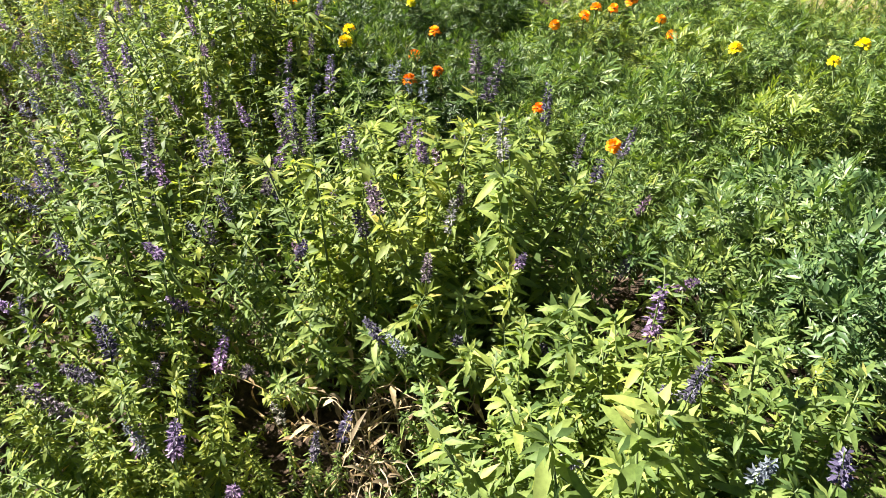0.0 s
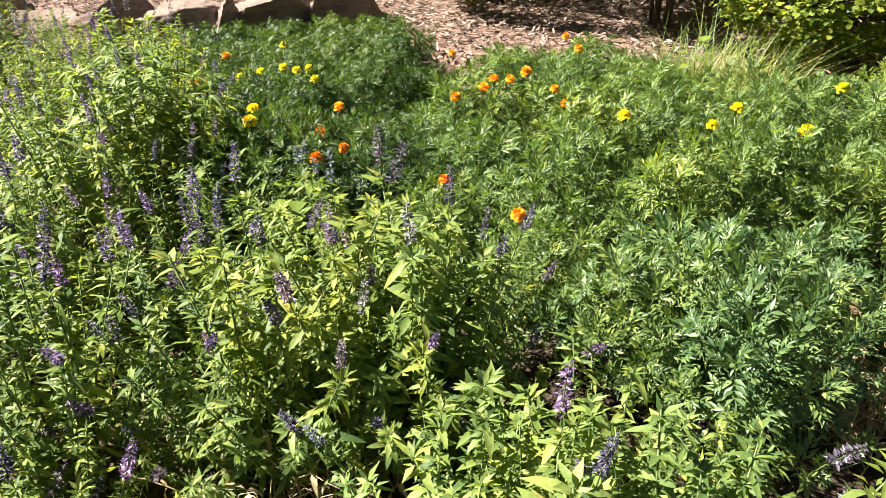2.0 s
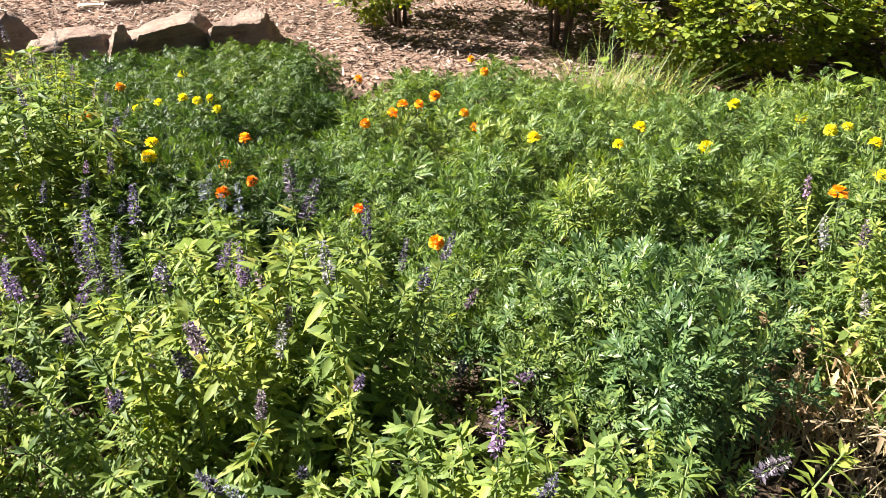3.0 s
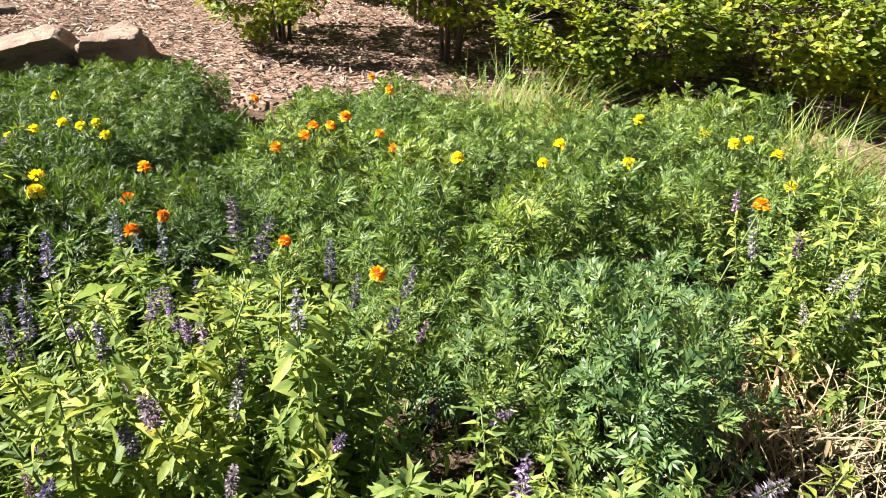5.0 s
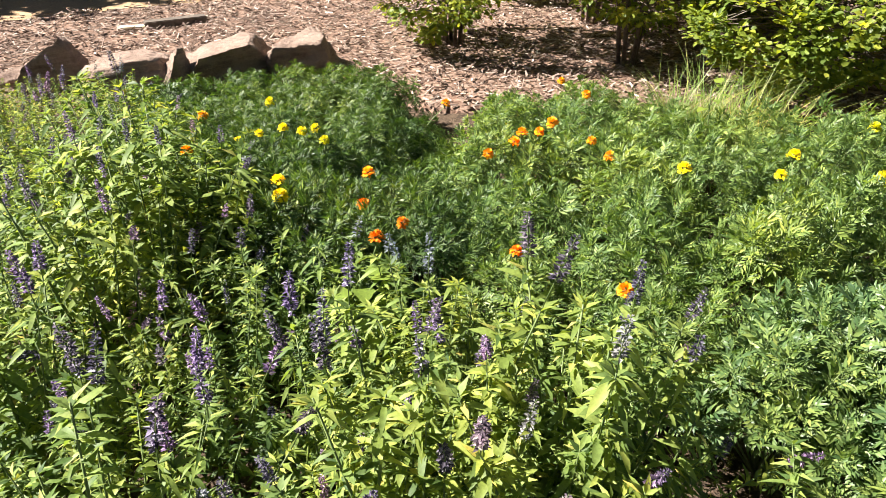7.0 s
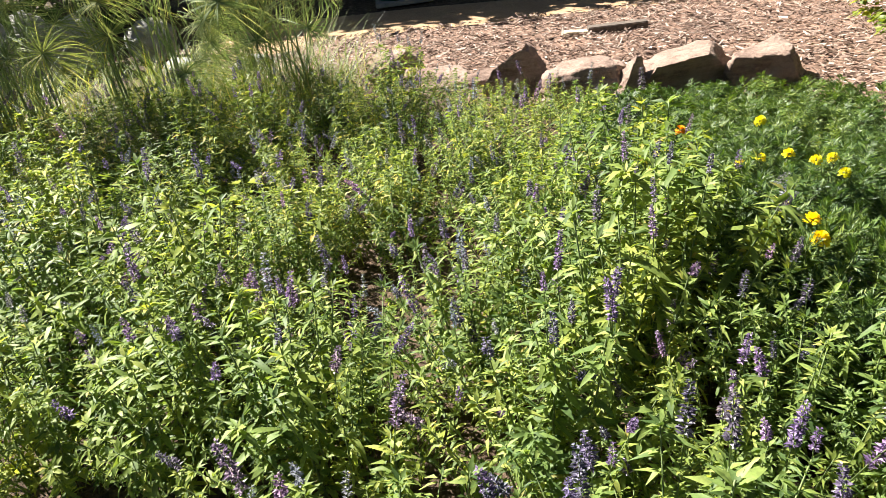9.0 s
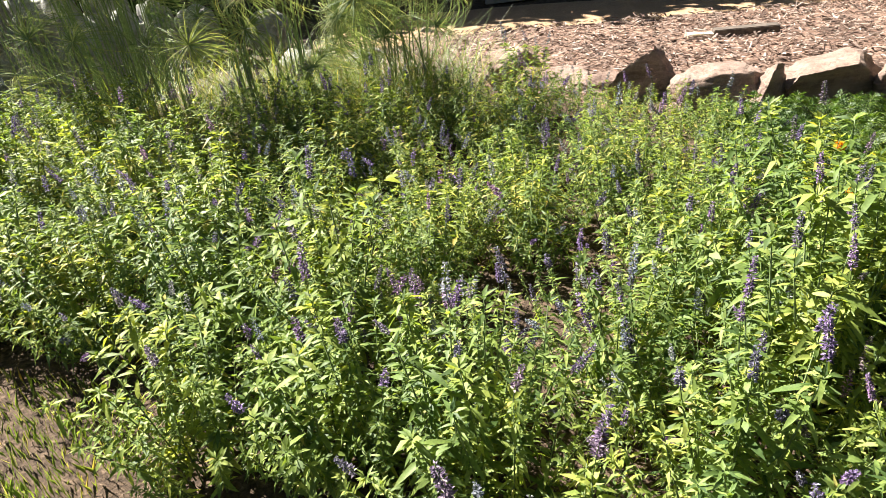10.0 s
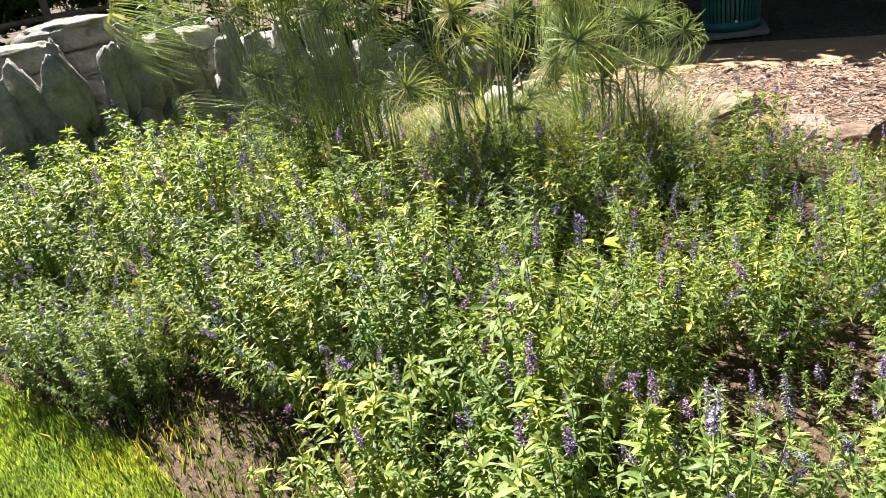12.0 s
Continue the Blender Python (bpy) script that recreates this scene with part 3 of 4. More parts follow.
def plant_salvias():
    step = 0.45
    row = 0
    y = 0.66
    while y < 4.8:
        x = -7.1 + (row % 2) * step / 2
        while x < 1.0:
            px, py = x + rnd.uniform(-0.075, 0.075), y + rnd.uniform(-0.075, 0.075)
            x += step * (1.0 if px > -4.6 else 1.25)
            if not inside(EDGE, np.array(px), np.array(py)):
                continue
            if py < 1.3 and px > -0.42:
                continue
            if any((px - gx) ** 2 + (py - gy) ** 2 < gr**2 for gx, gy, gr in GAPS):
                continue
            tall = salvia_height(px, py) * rnd.uniform(0.88, 1.18) * (1 + 0.38 * noise.noise(Vector((px * 2.1, py * 2.1, 3.0))))
            if py < 1.34 and px > -0.95:
                tall *= 0.55
            if px < -2.5:
                tall *= 0.62 + 0.38 * max(0.0, min(1.0, (py - 1.75) / 0.75))
            front = py < 1.75 and px > -0.9
            west = px < -1.0
            purple = rnd.choice((6, 8, 10)) if front else rnd.choice((3, 5, 7, 8))
            dusky = -1.4 < px < -0.05 and 1.15 < py < 2.4
            if dusky:
                purple += 15
            pale = rnd.choice((1, 2, 3, 4)) if not front else rnd.choice((0, 0, 1, 1))
            if west:
                purple, pale = rnd.choice((2, 5, 9, 16)), rnd.choice((2, 5, 8))
                if px < -2.6:
                    purple += 2
            salvia(px, py, tall, purple, pale, 0.15 if dusky else 0.85 if px > -1.1 else 0.5, 33 if (px < -4 or py > 3.6) else 41, rnd.uniform(0.96, 1.14) if west else rnd.uniform(1.0, 1.18), not (px < -2.8 or py > 2.6))
        y += step * 0.87
        row += 1


plant_salvias()
for gx, gy, gr in GAPS[1:]:
    salvia(gx, gy, 0.2, 0, 0, 0.5, 12, 1.0)
# front row beside the walker
FRONT = [(0.3, 0.74, 0.57, 4), (0.53, 0.76, 0.57, 4), (0.7, 0.7, 0.38, 3), (0.42, 1.0, 0.52, 3), (0.16, 1.42, 0.54, 2), (0.6, 0.95, 0.4, 2), (-0.5, 0.98, 0.25, 4), (-0.74, 1.06, 0.31, 5), (0.2, 0.95, 0.46, 1), (-0.3, 1.4, 0.3, 3), (0.04, 0.98, 0.22, 0), (-0.02, 1.42, 0.46, 2), (-0.26, 1.0, 0.17, 2), (-0.36, 2.2, 0.38, 2), (-0.16, 2.08, 0.38, 3)]
for sx, sy, st, sp in FRONT:
    salvia(sx, sy, st, sp, 1, 1.0, 30, 0.85)
# low plants along the lawn's edge
for k in range(9):
    salvia(-3.65 - 0.36 * k, 1.93 + rnd.uniform(-0.05, 0.05), 0.33 * rnd.uniform(0.85, 1.15), rnd.choice((1, 2, 3)), 2, 0.8, 26, 1.0, False)
# bright young plants before the rockery wall
for sx, sy, st in ((-5.2, 2.95, 0.6), (-5.05, 3.25, 0.54), (-4.9, 3.55, 0.48), (-5.35, 3.35, 0.52), (-4.65, 3.75, 0.42), (-5.5, 2.75, 0.62)):
    salvia(sx, sy, st, 0, 1, 1.0, 22, 1.1, False, True)
# low plants that reach up to the rocks
for sx, sy in ((-1.22, 4.6), (-0.98, 4.48), (-1.5, 4.72), (-1.8, 4.85)):
    salvia(sx, sy, 0.2 * rnd.uniform(0.9, 1.1), 1, 2, 0.8, 28, 1.1, False)
# a few plants at the dry right-hand end of the bed
for sx, sy, st in ((1.44, 1.32, 0.42), (1.6, 1.24, 0.5), (1.74, 1.4, 0.54), (1.54, 1.5, 0.48), (1.82, 1.12, 0.42), (1.66, 1.0, 0.3)):
    salvia(sx, sy, st, 1, 2, 1.0, 24)


# ---- marigolds ----
def marigold_branch(seed, tall=0.37, leaf=0.058, tufts=3, pairs=5, slim=0.28, material=M_MARIGOLD):
    """A branch that forks into upright tufts of divided leaves, each a rib with pairs of toothed-lance leaflets."""
    r = np.random.default_rng(seed)
    m = Mesh()
    B, W, U, L, D = [], [], [], [], []
    fork = np.array([r.uniform(-0.02, 0.02), r.uniform(-0.02, 0.02), tall * 0.55])
    tube(m, [(0, 0, 0), fork * [0.4, 0.4, 0.5], fork], [0.003, 0.0026, 0.002], 4, 1)
    for q in range(tufts):
        b = q * math.tau / tufts + r.uniform(-0.4, 0.4)
        lean = np.array([math.cos(b), math.sin(b), 0]) * r.uniform(0.035, 0.07)
        tip = lean + [0, 0, tall * r.uniform(0.84, 1.05)]
        tube(m, [fork, fork * 0.45 + tip * 0.55 + lean * 0.15, tip], [0.002, 0.0016, 0.001], 3, 1)
        axis = unit(np.array([lean[0] * 5, lean[1] * 5, 1.0]))
        e1 = unit(np.cross(axis, [0.3, 0.9, 0.1]))
        e2 = np.cross(axis, e1)
        n = 12
        for k in range(n):
            g = k / (n - 1)
            a = k * 2.4 + r.normal(0, 0.25)
            open_angle = radians(88 - 70 * g + r.normal(0, 11))
            out = e1 * math.cos(a) + e2 * math.sin(a)
            way = out * math.sin(open_angle) + axis * math.cos(open_angle)
            up = axis * math.sin(open_angle) - out * math.cos(open_angle) + r.normal(0, 0.2, 3)
            side = unit(np.cross(way, up))
            up = np.cross(side, way)
            size = leaf * r.uniform(0.75, 1.2) * (1 - 0.3 * g)
            root = tip - axis * 0.06 * (1 - g)
            for j in range(pairs):
                t = 0.24 + 0.56 * j / (pairs - 1)
                c = root + way * size * t - up * 0.25 * size * t * t
                ll = size * (0.52 - 0.3 * abs(t - 0.5)) * r.uniform(0.8, 1.2)
                for sgn in (-1, 1):
                    B.append(c), W.append(way * 1.15 + side * sgn + up * r.normal(0.15, 0.2)), U.append(up + r.normal(0, 0.2, 3)), L.append(ll), D.append(ll * slim * r.uniform(0.85, 1.15))
            B.append(root + way * size * 0.82 - up * 0.17 * size), W.append(way - up * 0.4), U.append(up), L.append(size * 0.45), D.append(size * slim * 0.42)
    B, W, U, L, D = (np.array(x) for x in (B, W, U, L, D))
    if slim > 0.3:
        leaves(m, B, W, U, L, D, 0.3, 0.25, rows=((0.45, 1.0),))
    else:
        kites(m, B, W, U, L, D, 0.25, 0.2)
    return m.done("leafy_branch", [material, M_STEM])


BRANCHES = [marigold_branch(300 + k, 0.37, (0.056, 0.064, 0.052, 0.06)[k % 4], 3, 4) for k in range(12)]
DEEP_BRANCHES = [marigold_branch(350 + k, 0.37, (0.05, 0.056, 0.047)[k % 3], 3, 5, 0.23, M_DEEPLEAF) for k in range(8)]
NEAR_BRANCHES = [marigold_branch(330 + k, 0.37, (0.056, 0.063, 0.052)[k % 3], 3, 4, 0.32, M_BLUELEAF) for k in range(8)]


def marigold_petals(seed, material, size=0.0205, layers=6):
    """A full ruffled flower head of many curled petals."""
    r = np.random.default_rng(seed)
    m = Mesh()
    B, W, U, L, D = [], [], [], [], []
    for k in range(layers):
        f = k / (layers - 1)
        count = int(19 - 9 * f)
        for j in range(count):
            a = j * math.tau / count + r.normal(0, 0.15) + k
            out = np.array([math.cos(a), math.sin(a), 0])
            rise = -0.15 + 2.2 * f * f + 0.7 * f + r.normal(0, 0.14)
            B.append(out * 0.004 + [0, 0, 0.003 + 0.009 * f])
            W.append(out + [0, 0, rise]), U.append(np.array([0, 0, 1.0]) - out * rise * 0.5 + r.normal(0, 0.2, 3))
            L.append(size * (1.05 - 0.35 * f) * r.uniform(0.85, 1.1)), D.append(size * r.uniform(0.36, 0.52))
    leaves(m, np.array(B), np.array(W), np.array(U), np.array(L), np.array(D), r.uniform(-0.3, 0.5, len(L)), r.uniform(-0.1, 0.4, len(L)), rows=((0.55, 0.7), (0.9, 1.0)))
    return m.done("flower_head", [material])


HEADS = {key: [marigold_petals(400 + 10 * i + k, mat) for k in range(3)] for i, (key, mat) in enumerate((("orange", M_ORANGE), ("yellow", M_YELLOW), ("red-orange", M_RED)))}
cup = Mesh()
tube(cup, [(0, 0, -0.018), (0, 0, -0.008), (0, 0, 0.004), (0, 0, 0.009)], [0.003, 0.0075, 0.0095, 0.0085], 7)
CUP = cup.done("calyx", [M_STEM])


def top_height(x, y):
    """How high the marigold foliage stands: lower towards the mulch."""
    low_end = 0.1 if x > 0.95 and y < 1.7 else 0.0
    return 0.69 - 0.11 * y - low_end + (0.045 if x > 0.8 and 1.8 < y < 2.5 else 0.0)


MARIGOLDS = [(0.86, 1.26), (0.7, 1.5), (1.03, 1.56), (0.95, 1.88), (0.62, 2.0), (1.3, 1.92), (1.25, 2.1), (1.62, 1.95), (0.82, 2.35),
             (1.12, 2.48), (1.5, 2.4), (1.85, 2.2), (0.48, 2.42), (0.52, 2.8), (0.86, 2.8), (1.22, 2.85), (1.55, 2.78), (1.9, 2.6),
             (0.7, 3.2), (1.05, 3.2), (1.3, 3.12), (0.85, 3.55), (1.2, 3.5), (2.15, 2.35), (2.25, 2.7), (2.0, 1.9), (1.9, 1.7),
             (0.12, 2.3), (-0.2, 2.55), (0.08, 2.65), (-0.42, 2.9), (-0.1, 3.0), (-0.5, 3.3), (-0.2, 3.38), (0.12, 3.42),
             (-0.5, 3.7), (-0.18, 3.75), (0.16, 3.78), (-0.45, 4.1), (-0.1, 4.15), (0.2, 4.1), (-0.75, 3.75), (-0.72, 4.1), (-0.62, 3.48), (-0.3, 3.55), (0.0, 3.95), (-0.3, 3.95), (-0.6, 3.92), (-0.35, 3.18), (-0.28, 2.8), (0.05, 3.2), (0.55, 1.72), (0.3, 2.05), (-0.66, 4.45), (-0.36, 4.5), (-0.06, 4.48), (0.2, 4.4), (-0.85, 4.4), (0.3, 3.95), (0.88, 1.5), (1.2, 1.52), (-0.38, 2.62), (-0.14, 2.28), (-0.3, 2.42)]
HOLLOW = [(0.26, 2.72), (0.3, 3.0), (0.3, 3.3), (0.36, 3.55), (0.42, 3.1)]
ORANGE = [(0.42, 2.68, 0.36), (0.53, 2.73, 0.37), (0.58, 2.78, 0.38), (0.64, 2.77, 0.38), (0.72, 2.84, 0.38), (0.78, 2.64, 0.38), (0.79, 2.52, 0.37), (1.04, 3.23, 0.33),
          (1.08, 3.58, 0.28), (0.52, 3.6, 0.22), (-0.57, 3.0, 0.36), (0.0, 2.6, 0.38), (-0.54, 3.58, 0.28), (1.47, 1.58, 0.49), (0.47, 1.8, 0.37)]
YELLOW = [(-0.39, 3.01, 0.37), (-0.32, 3.07, 0.37), (-0.23, 3.1, 0.37), (-0.17, 3.0, 0.39), (-0.12, 3.01, 0.39), (-0.1, 2.94, 0.37), (-0.26, 3.5, 0.34), (-0.28, 2.51, 0.43),
          (-0.28, 2.41, 0.43), (0.92, 2.29, 0.41), (1.28, 2.26, 0.42), (1.36, 2.0, 0.45), (1.15, 2.15, 0.42), (1.78, 2.46, 0.38), (1.85, 2.19, 0.42), (1.84, 2.04, 0.44),
          (1.86, 1.88, 0.46), (1.91, 2.05, 0.44), (1.71, 1.69, 0.46)]
REDDISH = [(0.02, 2.18, 0.42), (-0.06, 2.12, 0.42), (-0.06, 2.35, 0.4), (0.31, 2.1, 0.33)]
bushes = []


def marigold(x, y, low=1.0):
    ob = base_empty("marigold_plant", x, y, -0.005, rnd.uniform(0, 360))
    close = y < 1.72 and x < 1.4
    tagged(ob, "glossy blue-green marigold with broad divided leaves" if close else "deep green bushy marigold with fine feathery leaves" if x < 0.47 and y > 2.2 else "bushy marigold with dense feathery green leaves", "marigold", "marigolds in the flower bed")
    tall = top_height(x, y) * rnd.uniform(0.84, 1.1) * low
    wide = rnd.uniform(0.17, 0.2) + (0.02 if x > 0.8 and y > 1.8 else 0.0)
    for fx, fy, fz in ORANGE + YELLOW + REDDISH:
        off = math.hypot(fx - x, fy - y)
        if off < 0.23:
            dome = 0.46 + 0.5 * math.sqrt(max(0.0, 1 - (off / 0.23) ** 2))
            tall = min(max(tall, min(fz * 0.97 / dome, tall * 1.12)), fz * 1.03 / dome, fz + 0.05)
    count = 19 if y < 3.1 else 15
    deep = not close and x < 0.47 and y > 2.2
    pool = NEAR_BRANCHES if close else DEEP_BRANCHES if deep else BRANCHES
    for k in range(count):
        up = 1.0 - 1.12 * (k + 0.5) / count
        flat = math.sqrt(max(0.0, 1 - up * up))
        a = k * 2.4 + rnd.uniform(-0.25, 0.25)
        tip = Vector((math.cos(a) * flat * wide, math.sin(a) * flat * wide, tall * (0.46 + 0.5 * up))) * rnd.uniform(0.88, 1.08)
        turn = Vector((0, 0, 1)).rotation_difference(tip.normalized()).to_matrix().to_4x4()
        m = turn @ Matrix.Rotation(rnd.uniform(0, math.tau), 4, "Z") @ Matrix.Diagonal((1, 1, tip.length / 0.37, 1))
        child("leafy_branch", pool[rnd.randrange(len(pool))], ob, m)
    bushes.append((ob, x, y))


for bx, by in MARIGOLDS:
    marigold(bx, by)
# Low bushes whose deep leaf colour also carries the shade of the gap.
for bx, by in HOLLOW:
    marigold(bx, by, 0.52)


def marigold_flower(colour, x, y, z):
    owner, bx, by = min(bushes, key=lambda b: (b[1] - x) ** 2 + (b[2] - y) ** 2)
    back = owner.matrix_basis.inverted()
    s = np.linspace(0, 1, 5)[:, None]
    root = np.array([bx + (x - bx) * 0.3, by + (y - by) * 0.3, 0.12])
    top = np.array([x, y, z - 0.012])
    pts = root + (top - root) * s + np.array([0, 0, 0.03]) * (s * (1 - s))
    m = Mesh()
    tube(m, [back @ Vector(p) for p in pts], np.linspace(0.003, 0.0022, 5), 5)
    stalk = child("flower_stalk", m.done("flower_stalk", [M_STEM]), owner)
    turn = back @ (Matrix.Translation((x, y, z)) @ Euler((rnd.uniform(-0.4, 0.4), rnd.uniform(-0.4, 0.4), rnd.uniform(0, 6))).to_matrix().to_4x4() @ Matrix.Scale(rnd.uniform(0.72, 1.02), 4))
    child("flower_head", HEADS[colour][rnd.randrange(3)], stalk, turn, f"{colour} ruffled flower head")
    child("calyx", CUP, stalk, turn)


for colour, spots in (("orange", ORANGE), ("yellow", YELLOW), ("red-orange", REDDISH)):
    for p in spots:
        marigold_flower(colour, *p)


# ---- rocks ----
def boulder(name, seed, x, y, size, turn, material, label, cuts=7, group="", sink=0.06, rough=0.05, boxy=1.0, lift=0.0, lean=0.0, faces=()):
    """A worn angular rock: a ball cut by flat faces, its edges softened, with an uneven skin."""
    r = random.Random(seed)
    bm = bmesh.new()
    bmesh.ops.create_icosphere(bm, subdivisions=5 if material is M_SANDSTONE else 4, radius=1.0)
    planes = [(Vector(d).normalized(), h) for d, h in faces]
    for _ in range(cuts - 3):
        d = Vector((r.uniform(-1, 1), r.uniform(-0.1, 1), r.uniform(-0.3, 1))).normalized()
        planes.append((d, r.uniform(0.6, 0.85)))
    off = Vector((seed * 1.7, seed * 0.9, 0))
    for v in bm.verts:
        c = v.co.copy()
        if boxy < 1:
            c = Vector([math.copysign(abs(q) ** boxy, q) for q in c])
        for d, h in planes:
            over = c.dot(d) - h
            if over > 0:
                c -= d * over * 0.97
        n = noise.fractal(c * 1.7 + off, 0.9, 2.1, 5)
        strata = noise.noise(Vector((c.x * 0.8, c.y * 0.8, c.z * 7.0)) + off)
        c *= 1 + rough * 2.4 * n + rough * 1.2 * strata + rough * 1.5 * min(0.0, noise.noise(c * 3.1 + off) + 0.1)
        v.co = Vector((c.x * size[0], c.y * size[1], c.z * size[2]))
    bmesh.ops.rotate(bm, verts=bm.verts, cent=(0, 0, 0), matrix=Matrix.Rotation(radians(turn), 3, "Z"))
    ob = part(name, bm, material, None)
    ob.matrix_basis = pose(x, y, size[2] * 0.75 - sink + lift, lean)
    return tagged(ob, label, "rock", group)


ROCKS = "rocks along the bed's edge"
boulder("rock", 3, -1.4, 5.08, (0.31, 0.24, 0.24), 0, M_SANDSTONE, "pointed tan sandstone rock beside the mulch", 3, ROCKS, 0.07, 0.06,
        faces=(((-0.78, 0.1, 0.62), 0.36), ((0.4, -0.92, 0.06), 0.26), ((0.9, 0.1, 0.42), 0.46), ((-0.1, 1, 0.3), 0.5)))
boulder("rock", 8, -0.97, 4.9, (0.29, 0.2, 0.19), -8, M_SANDSTONE, "low rounded tan sandstone rock beside the mulch", 4, ROCKS, 0.07, 0.06,
        faces=(((0.3, -1, 0.25), 0.5), ((-0.15, -0.1, 1), 0.72), ((1, -0.3, 0.2), 0.72)))
boulder("rock", 13, -0.42, 4.95, (0.37, 0.27, 0.215), 4, M_SANDSTONE, "broad tan sandstone boulder with a flat top", 4, ROCKS, 0.07, 0.06,
        faces=(((0.42, -1, -0.42), 0.16), ((-0.32, 0.05, 1), 0.62), ((1, -0.1, 0.55), 0.62), ((-1, -0.2, 0.2), 0.7)))
boulder("rock", 21, 0.01, 5.02, (0.24, 0.25, 0.19), -6, M_SANDSTONE, "blocky tan sandstone rock with layered sides", 4, ROCKS, 0.06, 0.07, 0.8,
        faces=(((0.3, -1, -0.12), 0.36), ((0.1, -0.15, 1), 0.66), ((1, -0.15, 0.25), 0.6)))
boulder("rock", 34, -2.36, 5.55, (0.2, 0.2, 0.17), 15, M_SANDSTONE, "pale cracked sandstone rock beside the mulch", 5, ROCKS, 0.05, 0.08,
        faces=(((0.5, -1, 0.2), 0.5), ((-0.3, -0.2, 1), 0.6)))
boulder("rock", 36, -2.02, 5.34, (0.28, 0.2, 0.11), -15, M_SANDSTONE, "flat pale sandstone rock half sunk in mulch", 5, ROCKS, 0.05, 0.07,
        faces=(((0.2, -1, 0.5), 0.6), ((0.1, -0.2, 1), 0.55)))
boulder("rock", 37, -1.62, 5.25, (0.2, 0.16, 0.1), 20, M_SANDSTONE, "low pale sandstone rock half sunk in mulch", 5, ROCKS, 0.05, 0.07,
        faces=(((0.2, -1, 0.5), 0.6), ((0.1, -0.2, 1), 0.6)))
boulder("rock", 41, -0.74, 4.8, (0.11, 0.11, 0.19), 10, M_SANDSTONE, "small upright sandstone wedge between two rocks", 4, ROCKS, 0.06, 0.07,
        faces=(((0.6, -0.8, 0.1), 0.3), ((-0.7, -0.1, 0.7), 0.5)))

WALL = "boulders of the rockery wall"
# along the wall: place, top, width, lean in degrees
STONES = [(2.62, 0.98, 0.2, 5), (2.86, 1.0, 0.17, -4), (3.06, 1.07, 0.17, 0), (3.25, 1.07, 0.22, -8), (3.4, 1.14, 0.14, 6), (3.61, 1.05, 0.11, -3), (3.74, 1.05, 0.15, 4), (3.88, 1.17, 0.2, 8),
          (4.1, 1.03, 0.13, 20), (4.26, 1.14, 0.2, 22), (4.43, 1.01, 0.14, 12), (4.62, 0.92, 0.16, -6), (4.8, 1.02, 0.12, 3), (5.05, 0.9, 0.2, 8), (5.35, 0.92, 0.2, -5), (5.68, 1.03, 0.16, 4), (6.0, 0.74, 0.2, 10)]
ROUND = ((((0.5, -0.4, 0.9), 0.62), ((0.85, -0.5, 0.3), 0.66)), (((0.3, -0.7, 0.8), 0.6), ((0.9, 0.2, 0.45), 0.6), ((0.4, 0.8, 0.5), 0.7)), (((0.7, -0.1, 0.8), 0.58), ((0.5, -0.9, 0.2), 0.6)))
for k, (sx, sy, w, h) in enumerate([(-4.35, 5.95, 0.2, 0.12), (-3.85, 6.15, 0.17, 0.08), (-5.3, 6.9, 0.24, 0.22), (-5.9, 6.6, 0.26, 0.3)]):
    boulder("flat_rock", 130 + k, sx, sy, (w, w * 0.8, h), 21 * k, M_GREYROCK, "low flat pale rock behind the papyrus", 6, WALL, 0.03, 0.06)
for k in range(15):
    boulder("boulder", 160 + k, -6.3 + 0.03 * (k % 3) + 0.05 * max(0, k - 8), 2.5 + 0.26 * k, (0.17, 0.16, 0.36), 23 * k, M_GREYROCK, "grey boulder in the bottom course of the rockery wall", 6, WALL, -0.03, 0.08, 0.8)
for k, (sy, top, w, tip) in enumerate(STONES):
    half = (top - 0.52) / 2
    boulder("upright_boulder", 60 + k, -6.2 + 0.05 * (k % 2), sy - 0.004 * tip, (w * 0.7, w * 0.56, half * 1.05), 31 * k, M_GREYROCK, "rounded upright grey boulder on the rockery wall", 3, WALL, 0.0, 0.065, 0.85, 0.52 + half * 0.3, tip, ROUND[k % 3])
# stacked ledges behind the boulders: x, y, half length, top
for k, (sx, sy, w, top) in enumerate([(-6.86, 3.2, 0.36, 1.16), (-6.98, 3.92, 0.36, 1.25), (-6.9, 4.7, 0.4, 1.0), (-6.8, 5.5, 0.4, 0.8)]):
    courses = round(top / 0.2)
    for n in range(courses):
        high = top / courses
        boulder("ledge_slab", 90 + 11 * k + n, sx + 0.03 * (n % 2), sy + 0.03 * ((n + k) % 3 - 1), (0.3, w, high * 0.54), 3 * k - 4 * (n % 2), M_GREYROCK, "flat-topped grey ledge slab stacked behind the boulders", 3, WALL, 0.0, 0.06, 0.5, high * (n + 0.5) - high * 0.54 * 0.75)


